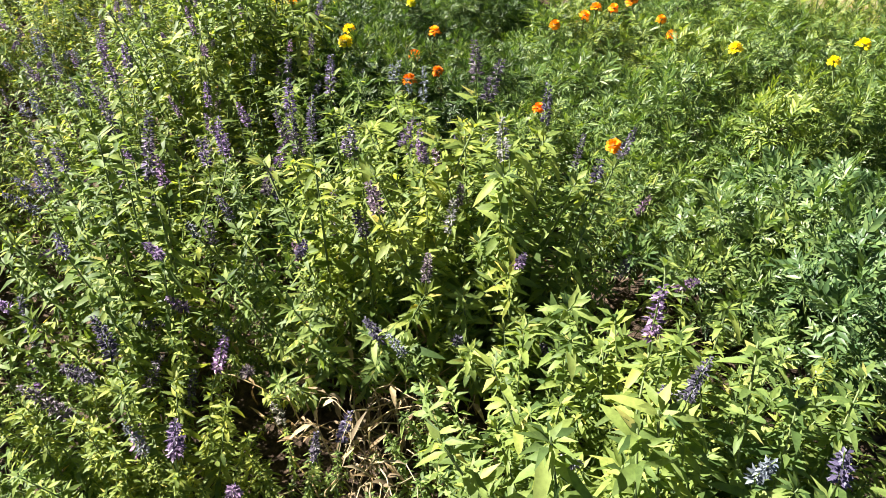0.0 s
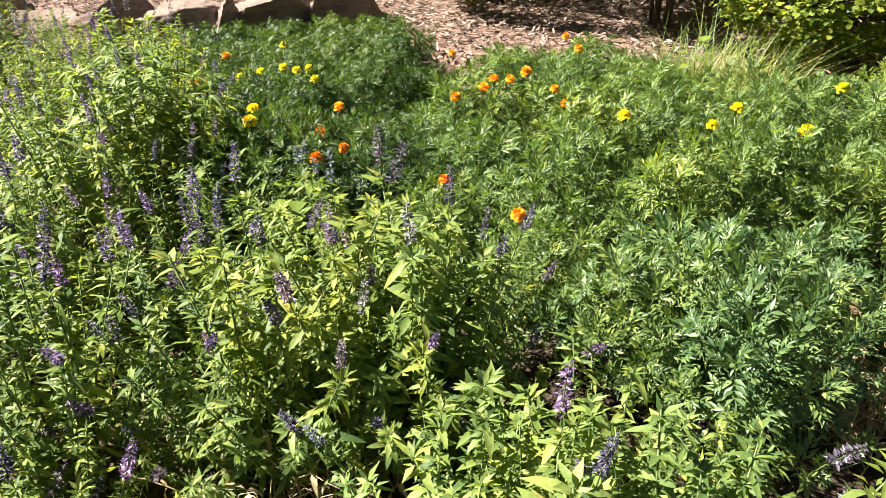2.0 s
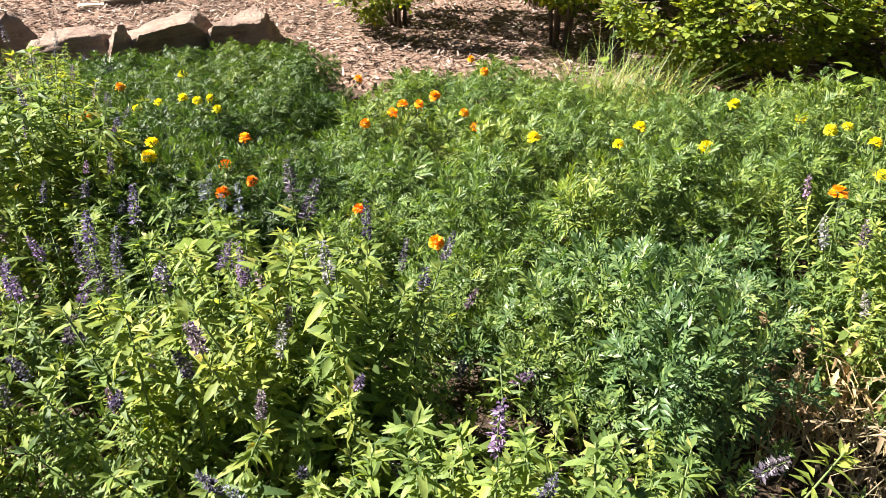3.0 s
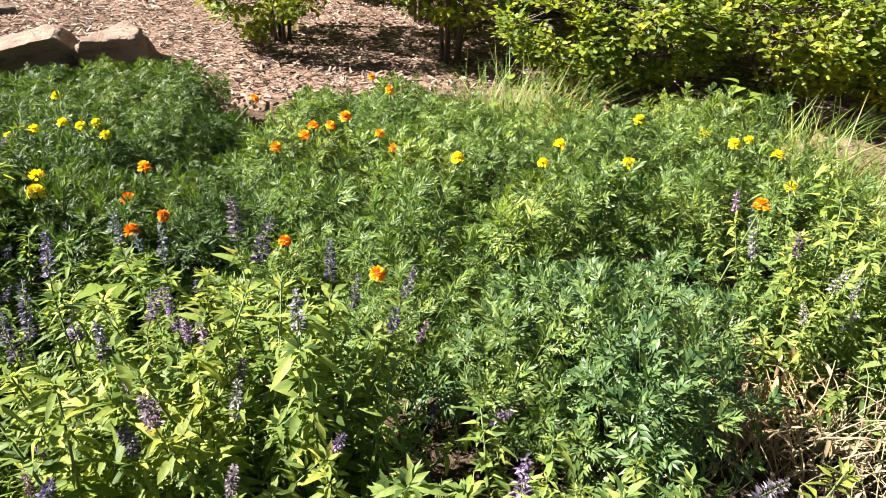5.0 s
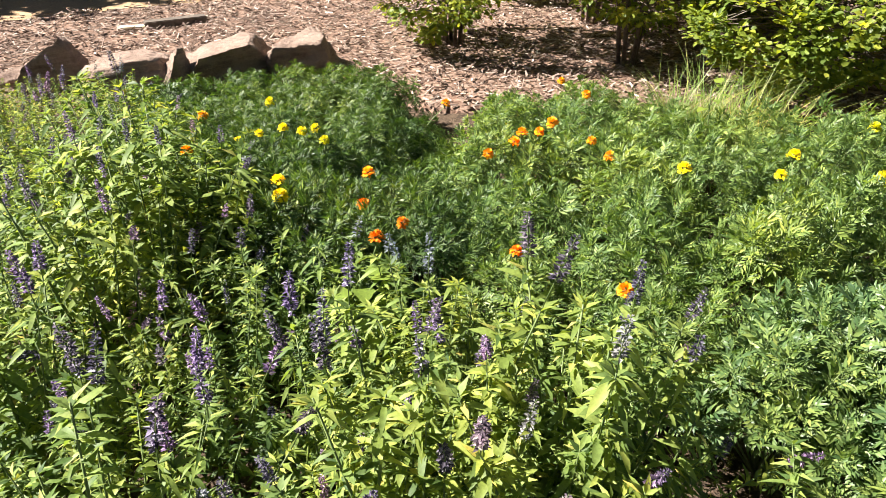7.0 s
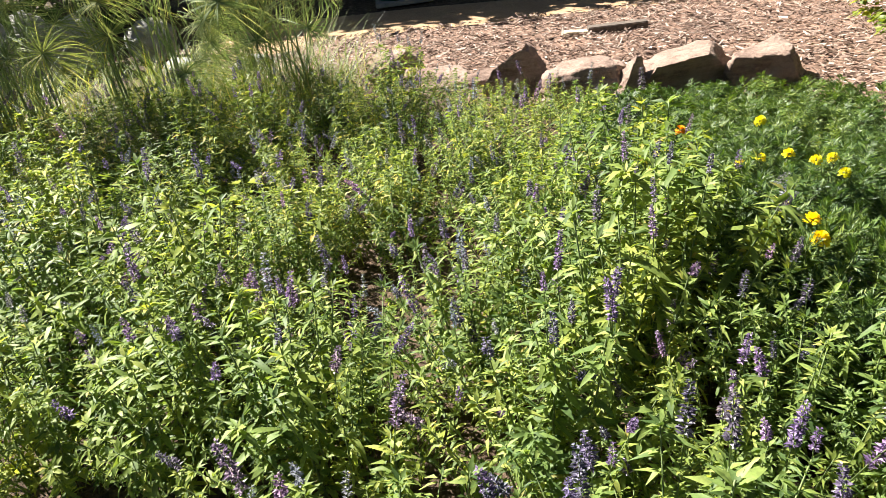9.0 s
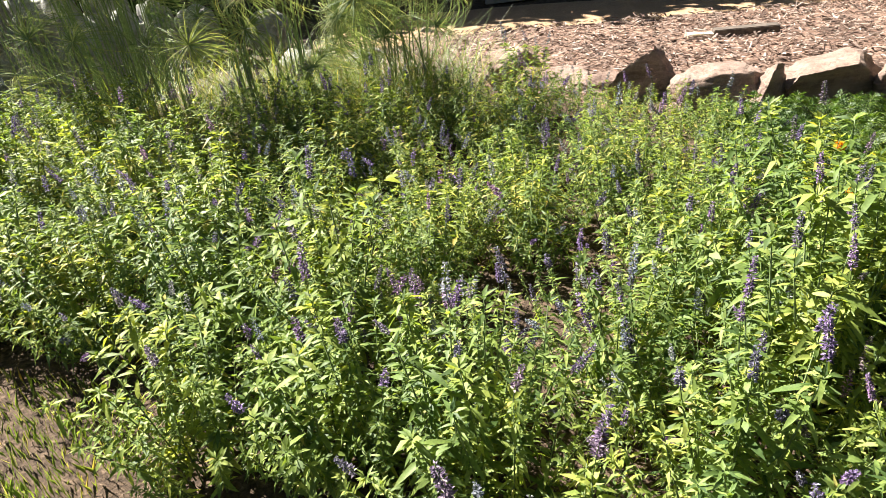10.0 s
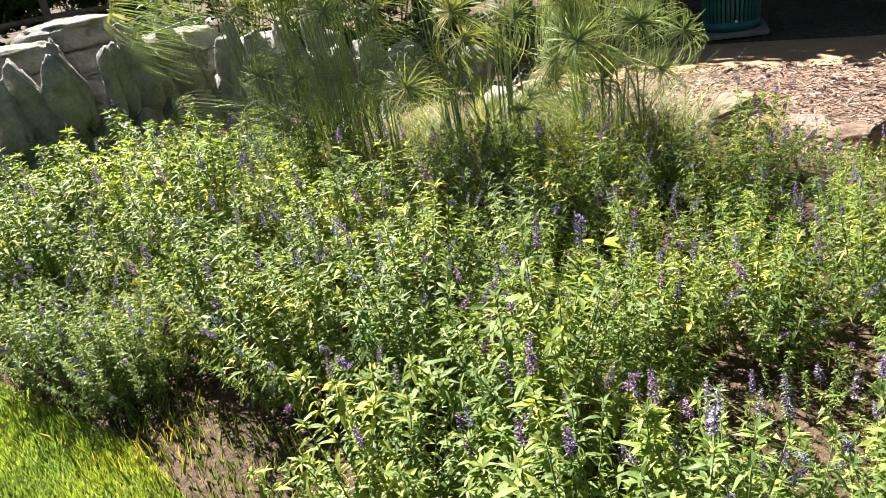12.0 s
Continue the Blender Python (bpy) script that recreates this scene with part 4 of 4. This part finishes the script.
# ---- papyrus ----
def umbel(seed, size, rays):
    """A mop head: a fountain of thread-like rays that spring from one point, arch over and hang."""
    r = np.random.default_rng(seed)
    m = Mesh()
    s = np.linspace(0, 1, 7)
    a = r.uniform(0, math.tau, rays)
    long = size * r.uniform(0.65, 1.15, rays)
    rise = r.uniform(0.25, 1.1, rays)
    hang = r.uniform(0.7, 1.9, rays)
    out = np.stack([np.cos(a), np.sin(a), np.zeros(rays)], -1)
    side = np.stack([-np.sin(a), np.cos(a), np.zeros(rays)], -1)
    reach = (1 - np.exp(-2.0 * s)) / (1 - math.exp(-2.0)) * 0.72
    pts = out[:, None] * (long[:, None] * reach)[..., None]
    pts[..., 2] = long[:, None] * (rise[:, None] * s * 0.9 - (hang + rise * 0.6)[:, None] * s**2)
    pts += side[:, None] * (r.normal(0, 0.12, rays)[:, None] * long[:, None] * s**2)[..., None]
    wide = (np.array([1.5, 1.2, 1.0, 1.0, 1.0, 0.9, 0.4]) * 0.0011)[None, :, None]
    twist = side[:, None] + np.array([0, 0, 0.5])
    v = np.stack([pts - twist * wide, pts + twist * wide], 2)
    o = (np.arange(rays) * 14)[:, None, None]
    q = np.array([[2 * i, 2 * i + 1, 2 * i + 3, 2 * i + 2] for i in range(6)])
    m.put(v.reshape(-1, 3), [(o + q[None]).reshape(-1, 4)])
    b = r.uniform(0, math.tau, 9)
    leaves(m, np.zeros((9, 3)), np.stack([np.cos(b), np.sin(b), np.full(9, 0.7)], -1), np.tile([0, 0, 1.0], (9, 1)), size * 0.28, 0.006, 0.3, 0.6)
    return m.done("umbel", [M_PAPYRUS])


UMBELS = [umbel(500 + k, (0.27, 0.32, 0.23)[k % 3], 70) for k in range(6)]


def papyrus(x, y, stems, tall, lean_way, radius, tips=(), extra=5):
    ob = base_empty("papyrus_plant", x, y, -0.01)
    tagged(ob, "tall green papyrus clump with drooping thread-like heads", "papyrus", "papyrus behind the bed")
    tips = list(tips) + [(x + rnd.uniform(-0.55, 0.45), y - rnd.uniform(0.2, 0.85), rnd.uniform(0.4, 1.0)) for _ in range(extra)]
    for k in range(stems + len(tips)):
        a = rnd.uniform(0, math.tau)
        q = radius * math.sqrt(rnd.random())
        root = np.array([math.cos(a) * q, math.sin(a) * q, 0])
        out = np.array([math.cos(a), math.sin(a), 0]) * rnd.uniform(0.0, 0.22) + np.array([*lean_way, 0]) * rnd.uniform(0.0, 1.0)
        h = rnd.uniform(*tall)
        s = np.linspace(0, 1, 8)[:, None]
        pts = root + out * h * 0.55 * s**2.2 + np.array([0, 0, 1.0]) * h * (s - 0.14 * np.linalg.norm(out) * s**3)
        if k >= stems:
            end = np.array(tips[k - stems]) - (x, y, -0.01)
            crest = np.array([root[0], root[1], end[2] * 1.25])
            pts = root * (1 - s) ** 2 + 2 * crest * s * (1 - s) + end * s**2
        m = Mesh()
        tube(m, pts, np.linspace(0.006, 0.003, 8), 5)
        stem = child("stem", m.done("stem", [M_REEDSTEM]), ob)
        tip = Vector(pts[-1])
        way = Vector(pts[-1] - pts[-2]).normalized()
        turn = Vector((0, 0, 1)).rotation_difference((way + Vector((0, 0, 0.6))).normalized()).to_matrix().to_4x4()
        child("umbel", UMBELS[rnd.randrange(6)], stem, Matrix.Translation(tip) @ turn @ Matrix.Rotation(rnd.uniform(0, 6), 4, "Z") @ Matrix.Scale(rnd.uniform(0.85, 1.2), 4))
    return ob


papyrus(-4.6, 4.35, 44, (1.45, 2.2), (0.05, -0.12), 0.3, [(-4.55, 3.6, 1.23), (-4.25, 3.64, 0.8), (-5.29, 3.3, 1.31), (-4.0, 3.7, 1.15), (-4.9, 3.4, 1.3), (-5.0, 3.2, 1.15)], 2)
papyrus(-3.7, 4.6, 14, (1.3, 1.9), (0.15, -0.25), 0.3, [(-3.11, 3.6, 1.1), (-3.07, 3.6, 0.98), (-3.28, 3.4, 0.81), (-2.88, 3.75, 1.04), (-3.65, 3.7, 1.14), (-3.4, 4.0, 0.75), (-3.6, 3.9, 0.85)], 3)
papyrus(-3.0, 4.95, 14, (0.8, 1.15), (0.1, -0.2), 0.26, [(-2.44, 4.1, 0.92), (-2.32, 4.35, 0.83), (-2.68, 3.95, 0.88), (-2.82, 4.0, 0.79), (-2.75, 4.7, 0.85), (-3.0, 4.3, 0.62), (-2.75, 4.35, 0.6), (-2.5, 4.5, 0.62)], 5)
papyrus(-5.4, 4.35, 14, (1.4, 2.0), (0.1, -0.2), 0.24, [(-5.5, 3.7, 1.25)], 1)
blades("reed_grass", (-3.9, -2.45, 4.25, 5.0), 1300, (0.35, 0.72), "tall thin reed shoots under the papyrus heads", None, 0.0, 0.7, 0.004)
blades("reed_grass", (-5.2, -2.3, 4.05, 5.3), 2600, (0.25, 0.62), "thin green reed shoots round the papyrus", [(-5.2, 4.1), (-4.2, 4.0), (-2.9, 4.3), (-2.4, 4.7), (-2.5, 5.3), (-4.0, 5.2), (-5.2, 4.9)], 0.0, 0.8, 0.004)


# ---- shrubs ----
def shrub(x, y, tall, wide, clusters, low, leaf, material, label, lean=(0, 0), seed=1):
    r = np.random.default_rng(seed)
    ob = base_empty("shrub", x, y, -0.01)
    tagged(ob, label, "shrub", "shrubs beyond the mulch")
    trunk, twigs, green = Mesh(), Mesh(), Mesh()
    limbs = []
    for k in range(5):
        a = k * 1.26 + r.uniform(-0.3, 0.3)
        end = np.array([math.cos(a) * wide * 0.55 + lean[0] * 0.6, math.sin(a) * wide * 0.55 + lean[1] * 0.6, tall * r.uniform(0.6, 0.95)])
        s = np.linspace(0, 1, 7)[:, None]
        start = np.array([math.cos(a) * 0.05, math.sin(a) * 0.05, 0])
        pts = start + (end - start) * s ** np.array([1.5, 1.5, 0.9]) + r.normal(0, 0.012, (7, 3)) * s
        tube(trunk, pts, np.linspace(0.015, 0.005, 7), 6)
        limbs.append(pts)
    for _ in range(clusters):
        for _ in range(20):
            p = r.uniform(-1, 1, 3)
            if 0.25 < np.linalg.norm(p) < 1:
                break
        p = p / max(np.linalg.norm(p), 1e-6) * np.linalg.norm(p) ** 0.3
        if noise.noise(Vector(p * 2.2) + Vector((seed * 3.1, 0, 0))) < -0.22:
            continue
        c = np.array([p[0] * wide + lean[0], p[1] * wide + lean[1], low + (tall - low) * (0.5 + 0.5 * p[2])])
        c += 0.1 * np.array([noise.noise(Vector(c * 3)), noise.noise(Vector(c * 3) + Vector((9, 0, 0))), noise.noise(Vector(c * 3) + Vector((0, 9, 0)))])
        limb = limbs[r.integers(5)]
        near = limb[np.argmin(np.linalg.norm(limb - c, axis=1))]
        if r.random() < 0.3:
            mid = (near + c) / 2 + r.normal(0, 0.02, 3)
            tube(twigs, [near, mid, c], [0.005, 0.0035, 0.002], 4)
        n = int(r.integers(9, 15))
        a = r.uniform(0, math.tau, n)
        out = np.stack([np.cos(a), np.sin(a), r.uniform(-0.3, 0.9, n)], -1)
        out += unit(c - np.array([lean[0], lean[1], low + 0.2 * tall])) * 0.6
        leaves(green, c + out * r.uniform(0.0, 0.05, n)[:, None], out, np.array([0, 0, 0.8]) + unit(c - np.array([lean[0], lean[1], low])) * 0.5 + r.normal(0, 0.45, (n, 3)), r.uniform(0.6, 1.1, n) * leaf, r.uniform(0.48, 0.66, n) * leaf, 0.2, r.uniform(0.0, 0.5, n), rows=((0.3, 0.85), (0.68, 0.92)) if material is M_SHRUB else ((0.5, 1.0),))
    child("trunk", trunk.done("trunk", [M_BARK]), ob)
    child("branchwork", twigs.done("branchwork", [M_BARK]), ob)
    child("foliage", green.done("foliage", [material]), ob)
    return ob


shrub(1.05, 5.35, 1.75, 0.6, 900, 0.1, 0.047, M_SHRUB, "small upright green shrub growing from bark mulch", (-0.12, -0.05), seed=1)
shrub(1.96, 4.55, 1.8, 0.58, 900, 0.26, 0.047, M_SHRUB, "small green shrub with bare lower stems", seed=2)
shrub(2.2, 5.6, 1.8, 0.6, 700, 0.35, 0.05, M_SHRUB, "upright green shrub standing on shaded mulch", seed=11)
shrub(2.62, 3.72, 0.76, 0.62, 1150, 0.14, 0.043, M_SHRUB, "dense yellow-green shrub at the mulch edge", (-0.1, -0.05), 3)
shrub(3.5, 3.35, 0.8, 0.65, 1000, 0.1, 0.048, M_SHRUB, "sprawling yellow-green broadleaf shrub beside the bed", (0, 0), 4)
shrub(3.05, 4.55, 1.2, 0.62, 800, 0.12, 0.05, M_SHRUB, "rounded green shrub among other shrubs", seed=5)
shrub(4.1, 2.75, 0.75, 0.7, 480, 0.08, 0.06, M_SHRUB, "sprawling yellow-green broadleaf shrub beside the bed", (0, 0), 6)
shrub(4.2, 4.3, 1.2, 0.75, 600, 0.1, 0.056, M_SHRUB, "rounded green shrub among other shrubs", seed=7)
shrub(2.0, 6.8, 1.6, 0.6, 480, 0.2, 0.06, M_SHRUB, "green shrub standing on bark mulch", seed=8)
shrub(3.3, 5.9, 1.6, 0.8, 600, 0.15, 0.062, M_SHRUB, "rounded green shrub among other shrubs", seed=9)

blades("tall_grass", (1.35, 2.1, 2.9, 3.6), 2300, (0.15, 0.46), "tuft of long yellow-green grass beside the shrub", [(1.4, 3.4), (1.45, 3.05), (1.75, 2.92), (2.0, 2.98), (1.95, 3.25), (1.7, 3.55)], 0.0, 0.7, 0.0036)
blades("tall_grass", (2.15, 3.1, 1.75, 2.75), 1500, (0.12, 0.42), "long arching grass at the bed's edge", None, 0.0, 0.9, 0.0042)


# ---- weeds, dry stalks, beam ----
def heart_weed(x, y, z, n, size, label):
    r = np.random.default_rng(int((x + 9) * 100))
    ob = base_empty("vine_weed", x, y, 0)
    tagged(ob, label, "weed")
    m = Mesh()
    tube(m, [(0, 0, 0), (0.01, 0, z * 0.5), (0, 0.01, z * 0.9)], [0.003, 0.0025, 0.002], 5)
    child("stem", m.done("stem", [M_STEM]), ob)
    for k in range(n):
        a = k * 2.4 + r.uniform(-0.4, 0.4)
        out = np.array([math.cos(a), math.sin(a), r.uniform(-0.1, 0.5)])
        m = Mesh()
        leaves(m, [np.array([0, 0, z * r.uniform(0.7, 0.95)]) + out * 0.03], [out], [[0.1, 0.1, 1.0]], size * r.uniform(0.8, 1.15), size * 0.8, 0.2, 0.25, rows=((0.12, 0.85), (0.35, 1.0), (0.7, 0.6)))
        child("leaf", m.done("leaf", [M_BROAD]), ob)


for wx, wy, wz, wn, ws, wl in ((-2.19, 2.97, 0.4, 4, 0.06, "heart-leaved vine weed among the salvias"), (-2.46, 2.68, 0.4, 3, 0.06, "heart-leaved vine weed among the salvias"),
                               (-2.71, 2.38, 0.43, 2, 0.05, "broad-leaved weed among the salvias"), (0.48, 2.62, 0.3, 6, 0.06, "bright broad-leaved weed between marigolds"),
                               (-0.12, 2.05, 0.4, 6, 0.07, "broad-leaved green weed beside the marigolds"), (2.3, 2.46, 0.5, 9, 0.085, "large-leaved yellow-green vine by the shrub"),
                               (2.62, 3.1, 0.66, 6, 0.1, "large-leaved vine climbing through the shrub"), (1.45, 2.95, 0.46, 6, 0.05, "pale broad-leaved weed at the mulch edge")):
    heart_weed(wx, wy, wz, wn, ws, wl)


def dry_stalks(x, y, n, spread, high, label, seed):
    r = np.random.default_rng(seed)
    ob = base_empty("dry_stalks", x, y, 0)
    tagged(ob, label, "dead plant")
    for k in range(n):
        a = r.uniform(0, math.tau)
        root = np.array([*r.normal(0, spread * 0.4, 2), r.uniform(0.0, 0.05)])
        end = root + np.array([math.cos(a), math.sin(a), 0]) * r.uniform(0.4, 1.4) * spread + [0, 0, r.uniform(0.02, high)]
        s = np.linspace(0, 1, 6)[:, None]
        pts = root + (end - root) * s + np.array([0, 0, 0.25 * high]) * np.sin(s * math.pi) + r.normal(0, 0.006, (6, 3))
        m = Mesh()
        tube(m, pts, np.linspace(0.0021, 0.0008, 6) * r.uniform(0.5, 1.2), 5)
        q = r.integers(1, 6, 3)
        leaves(m, pts[q], r.normal(0, 1, (3, 3)), [[0, 0, 1.0]] * 3, r.uniform(0.02, 0.06, 3), r.uniform(0.006, 0.014, 3), 0.5, 0.7)
        child("stalk", m.done("stalk", [M_DRY]), ob)


dry_stalks(1.35, 1.13, 170, 0.25, 0.28, "tangle of dry straw-coloured stalks on bare soil", 1)
dry_stalks(1.14, 1.26, 40, 0.08, 0.34, "upright dead brown stalks beside a marigold", 2)
dry_stalks(-0.1, 1.17, 85, 0.19, 0.22, "bent dry stalks in a gap between salvias", 3)


def box(bm, sx, sy, sz, m, bevel=0.004):
    geo = bmesh.ops.create_cube(bm, size=1.0)
    bmesh.ops.scale(bm, vec=(sx, sy, sz), verts=geo["verts"])
    es = list({e for v in geo["verts"] for e in v.link_edges})
    out = bmesh.ops.bevel(bm, geom=es, offset=bevel, segments=2, affect="EDGES")
    vs = list({v for f in out["faces"] for v in f.verts} | {v for v in geo["verts"] if v.is_valid})
    bmesh.ops.transform(bm, matrix=m, verts=vs)


bm = bmesh.new()
box(bm, 0.46, 0.1, 0.06, Matrix.Identity(4), 0.006)
beam = tagged(part("timber_beam", bm, M_DARKWOOD, None, "", False), "short weathered timber beam lying on mulch", "timber")
beam.matrix_basis = pose(-0.85, 6.53, 0.04, 0, 0, 12)
bm = bmesh.new()
box(bm, 0.24, 0.09, 0.035, Matrix.Identity(4), 0.006)
slab = tagged(part("timber_offcut", bm, M_PALEWOOD, None, "", False), "pale cut timber piece lying on mulch", "timber")
slab.matrix_basis = pose(-1.14, 6.48, 0.026, 0, 3, 10)


# ---- litter bin ----
def ring(bm, r1, r2, z1, z2, n=40):
    vs = []
    for r, z in ((r1, z1), (r2, z1), (r2, z2), (r1, z2)):
        vs.append([bm.verts.new((math.cos(i * math.tau / n) * r, math.sin(i * math.tau / n) * r, z)) for i in range(n)])
    for a in range(4):
        for i in range(n):
            bm.faces.new((vs[a][i], vs[a][(i + 1) % n], vs[(a + 1) % 4][(i + 1) % n], vs[(a + 1) % 4][i]))


def litter_bin(x, y):
    ob = base_empty("litter_bin", x, y, 0.026)
    tagged(ob, "dark green slatted round litter bin on a concrete pad", "litter bin")
    bm = bmesh.new()
    ring(bm, 0.2, 0.285, 0.0, 0.09)
    part("base_ring", bm, M_BIN, ob)
    bm = bmesh.new()
    ring(bm, 0.23, 0.315, 0.82, 0.9)
    part("top_ring", bm, M_BIN, ob)
    bm = bmesh.new()
    ring(bm, 0.2, 0.262, 0.06, 0.85)
    part("liner", bm, M_BINDARK, ob, "black inner liner")
    bm = bmesh.new()
    box(bm, 0.03, 0.012, 0.78, Matrix.Identity(4), 0.004)
    me = bpy.data.meshes.new("slat")
    bm.to_mesh(me)
    bm.free()
    me.materials.append(M_BIN)
    for k in range(40):
        a = k * math.tau / 40
        child("slat", me, ob, Matrix.Rotation(a, 4, "Z") @ Matrix.Translation((0, 0.288, 0.455)) @ Matrix.Rotation(radians(-2), 4, "X"))
    bm = bmesh.new()
    box(bm, 0.03, 0.006, 0.03, Matrix.Identity(4), 0.002)
    s = part("sticker", bm, M_STICKER, ob, "small white sticker")
    s.matrix_basis = Matrix.Rotation(radians(205), 4, "Z") @ Matrix.Translation((0, 0.296, 0.1))


litter_bin(-3.31, 8.9)
bm = bmesh.new()
box(bm, 0.66, 0.66, 0.05, Matrix.Identity(4), 0.01)
pad = tagged(part("concrete_pad", bm, M_CONCRETE, None, "", False), "square pale concrete pad under the litter bin", "paving slab")
pad.matrix_basis = pose(-3.29, 8.9, -0.004, 0, 0, 18)


# ---- fence ----
def fence(points, height):
    ob = base_empty("rail_fence", 0, 0, 0)
    tagged(ob, "dark weathered wooden rail fence behind the rockery", "fence")
    for x, y in points:
        m = Mesh()
        tube(m, [(x, y, -0.05), (x, y, height * 0.5), (x + 0.01, y, height)], [0.055, 0.052, 0.05], 8)
        child("post", m.done("post", [M_WOOD]), ob)
    for (x1, y1), (x2, y2) in zip(points, points[1:]):
        for h in (0.45, 0.85, 1.2):
            m = Mesh()
            tube(m, [(x1, y1, h), ((x1 + x2) / 2, (y1 + y2) / 2, h - 0.02), (x2, y2, h)], [0.035, 0.04, 0.035], 8)
            child("rail", m.done("rail", [M_WOOD]), ob)


fence([(-12.0, 2.6), (-11.5, 4.2), (-11.1, 5.8), (-10.6, 7.4), (-10.0, 9.0)], 1.45)


# ---- unseen trees added to cast shade, dark shrubs to close the view ----
def tree(x, y, tall, crown, seed, clumps=300):
    r = np.random.default_rng(seed)
    ob = base_empty("tree", x, y, -0.06)
    tagged(ob, "unseen leafy tree added to cast shade from beyond", "tree", "trees beyond the path")
    wood, green = Mesh(), Mesh()
    tube(wood, [(0, 0, 0), (0.03, 0.02, tall * 0.25), (-0.04, 0.05, tall * 0.5), (0.02, 0, tall * 0.8)], [0.17, 0.13, 0.1, 0.04], 9)
    for k in range(9):
        a = k * 2.4
        z0 = tall * r.uniform(0.35, 0.7)
        tube(wood, [(0, 0, z0), (math.cos(a) * crown * 0.4, math.sin(a) * crown * 0.4, z0 + 0.5), (math.cos(a) * crown * 0.85, math.sin(a) * crown * 0.85, z0 + r.uniform(0.5, 1.4))], [0.06, 0.035, 0.012], 6)
    for _ in range(clumps):
        p = r.normal(0, 1, 3)
        p = p / np.linalg.norm(p) * r.uniform(0.45, 1.0)
        c = np.array([p[0] * crown, p[1] * crown, tall * 0.66 + p[2] * tall * 0.36])
        n = 15
        q = c + r.normal(0, 0.17, (n, 3))
        kites(green, q, r.normal(0, 1, (n, 3)), np.array([0, 0, 1.0]) + r.normal(0, 0.5, (n, 3)), r.uniform(0.2, 0.32, n), r.uniform(0.12, 0.18, n), 0.2, 0.2)
    child("trunk", wood.done("trunk", [M_BARK]), ob)
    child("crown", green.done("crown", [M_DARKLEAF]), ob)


# Out of view: six shade the path, three darken ground near the fence.
for k, (tx, ty) in enumerate(((-9.0, 10.9), (-7.0, 10.9), (-5.0, 11.0), (-3.0, 11.3), (-1.0, 11.7), (1.2, 12.4), (-13.4, 5.6), (-13.0, 8.2), (-11.2, 10.0))):
    tree(tx, ty + 0.12, 4.4, 2.5, 1 + k, 1500)
# Backdrop shrubs; their shade is in the dark leaf colour.
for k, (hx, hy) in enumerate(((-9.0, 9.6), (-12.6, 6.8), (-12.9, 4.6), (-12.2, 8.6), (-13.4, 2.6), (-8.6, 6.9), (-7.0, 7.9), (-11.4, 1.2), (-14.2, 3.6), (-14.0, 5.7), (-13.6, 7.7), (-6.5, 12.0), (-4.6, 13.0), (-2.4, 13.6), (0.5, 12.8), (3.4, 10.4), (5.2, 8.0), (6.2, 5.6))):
    shrub(hx, hy, 2.3, 1.2, 270, 0.0, 0.15, M_DARKLEAF, "dark green dense shrub, leaf colour darkened for shade", seed=20 + k)
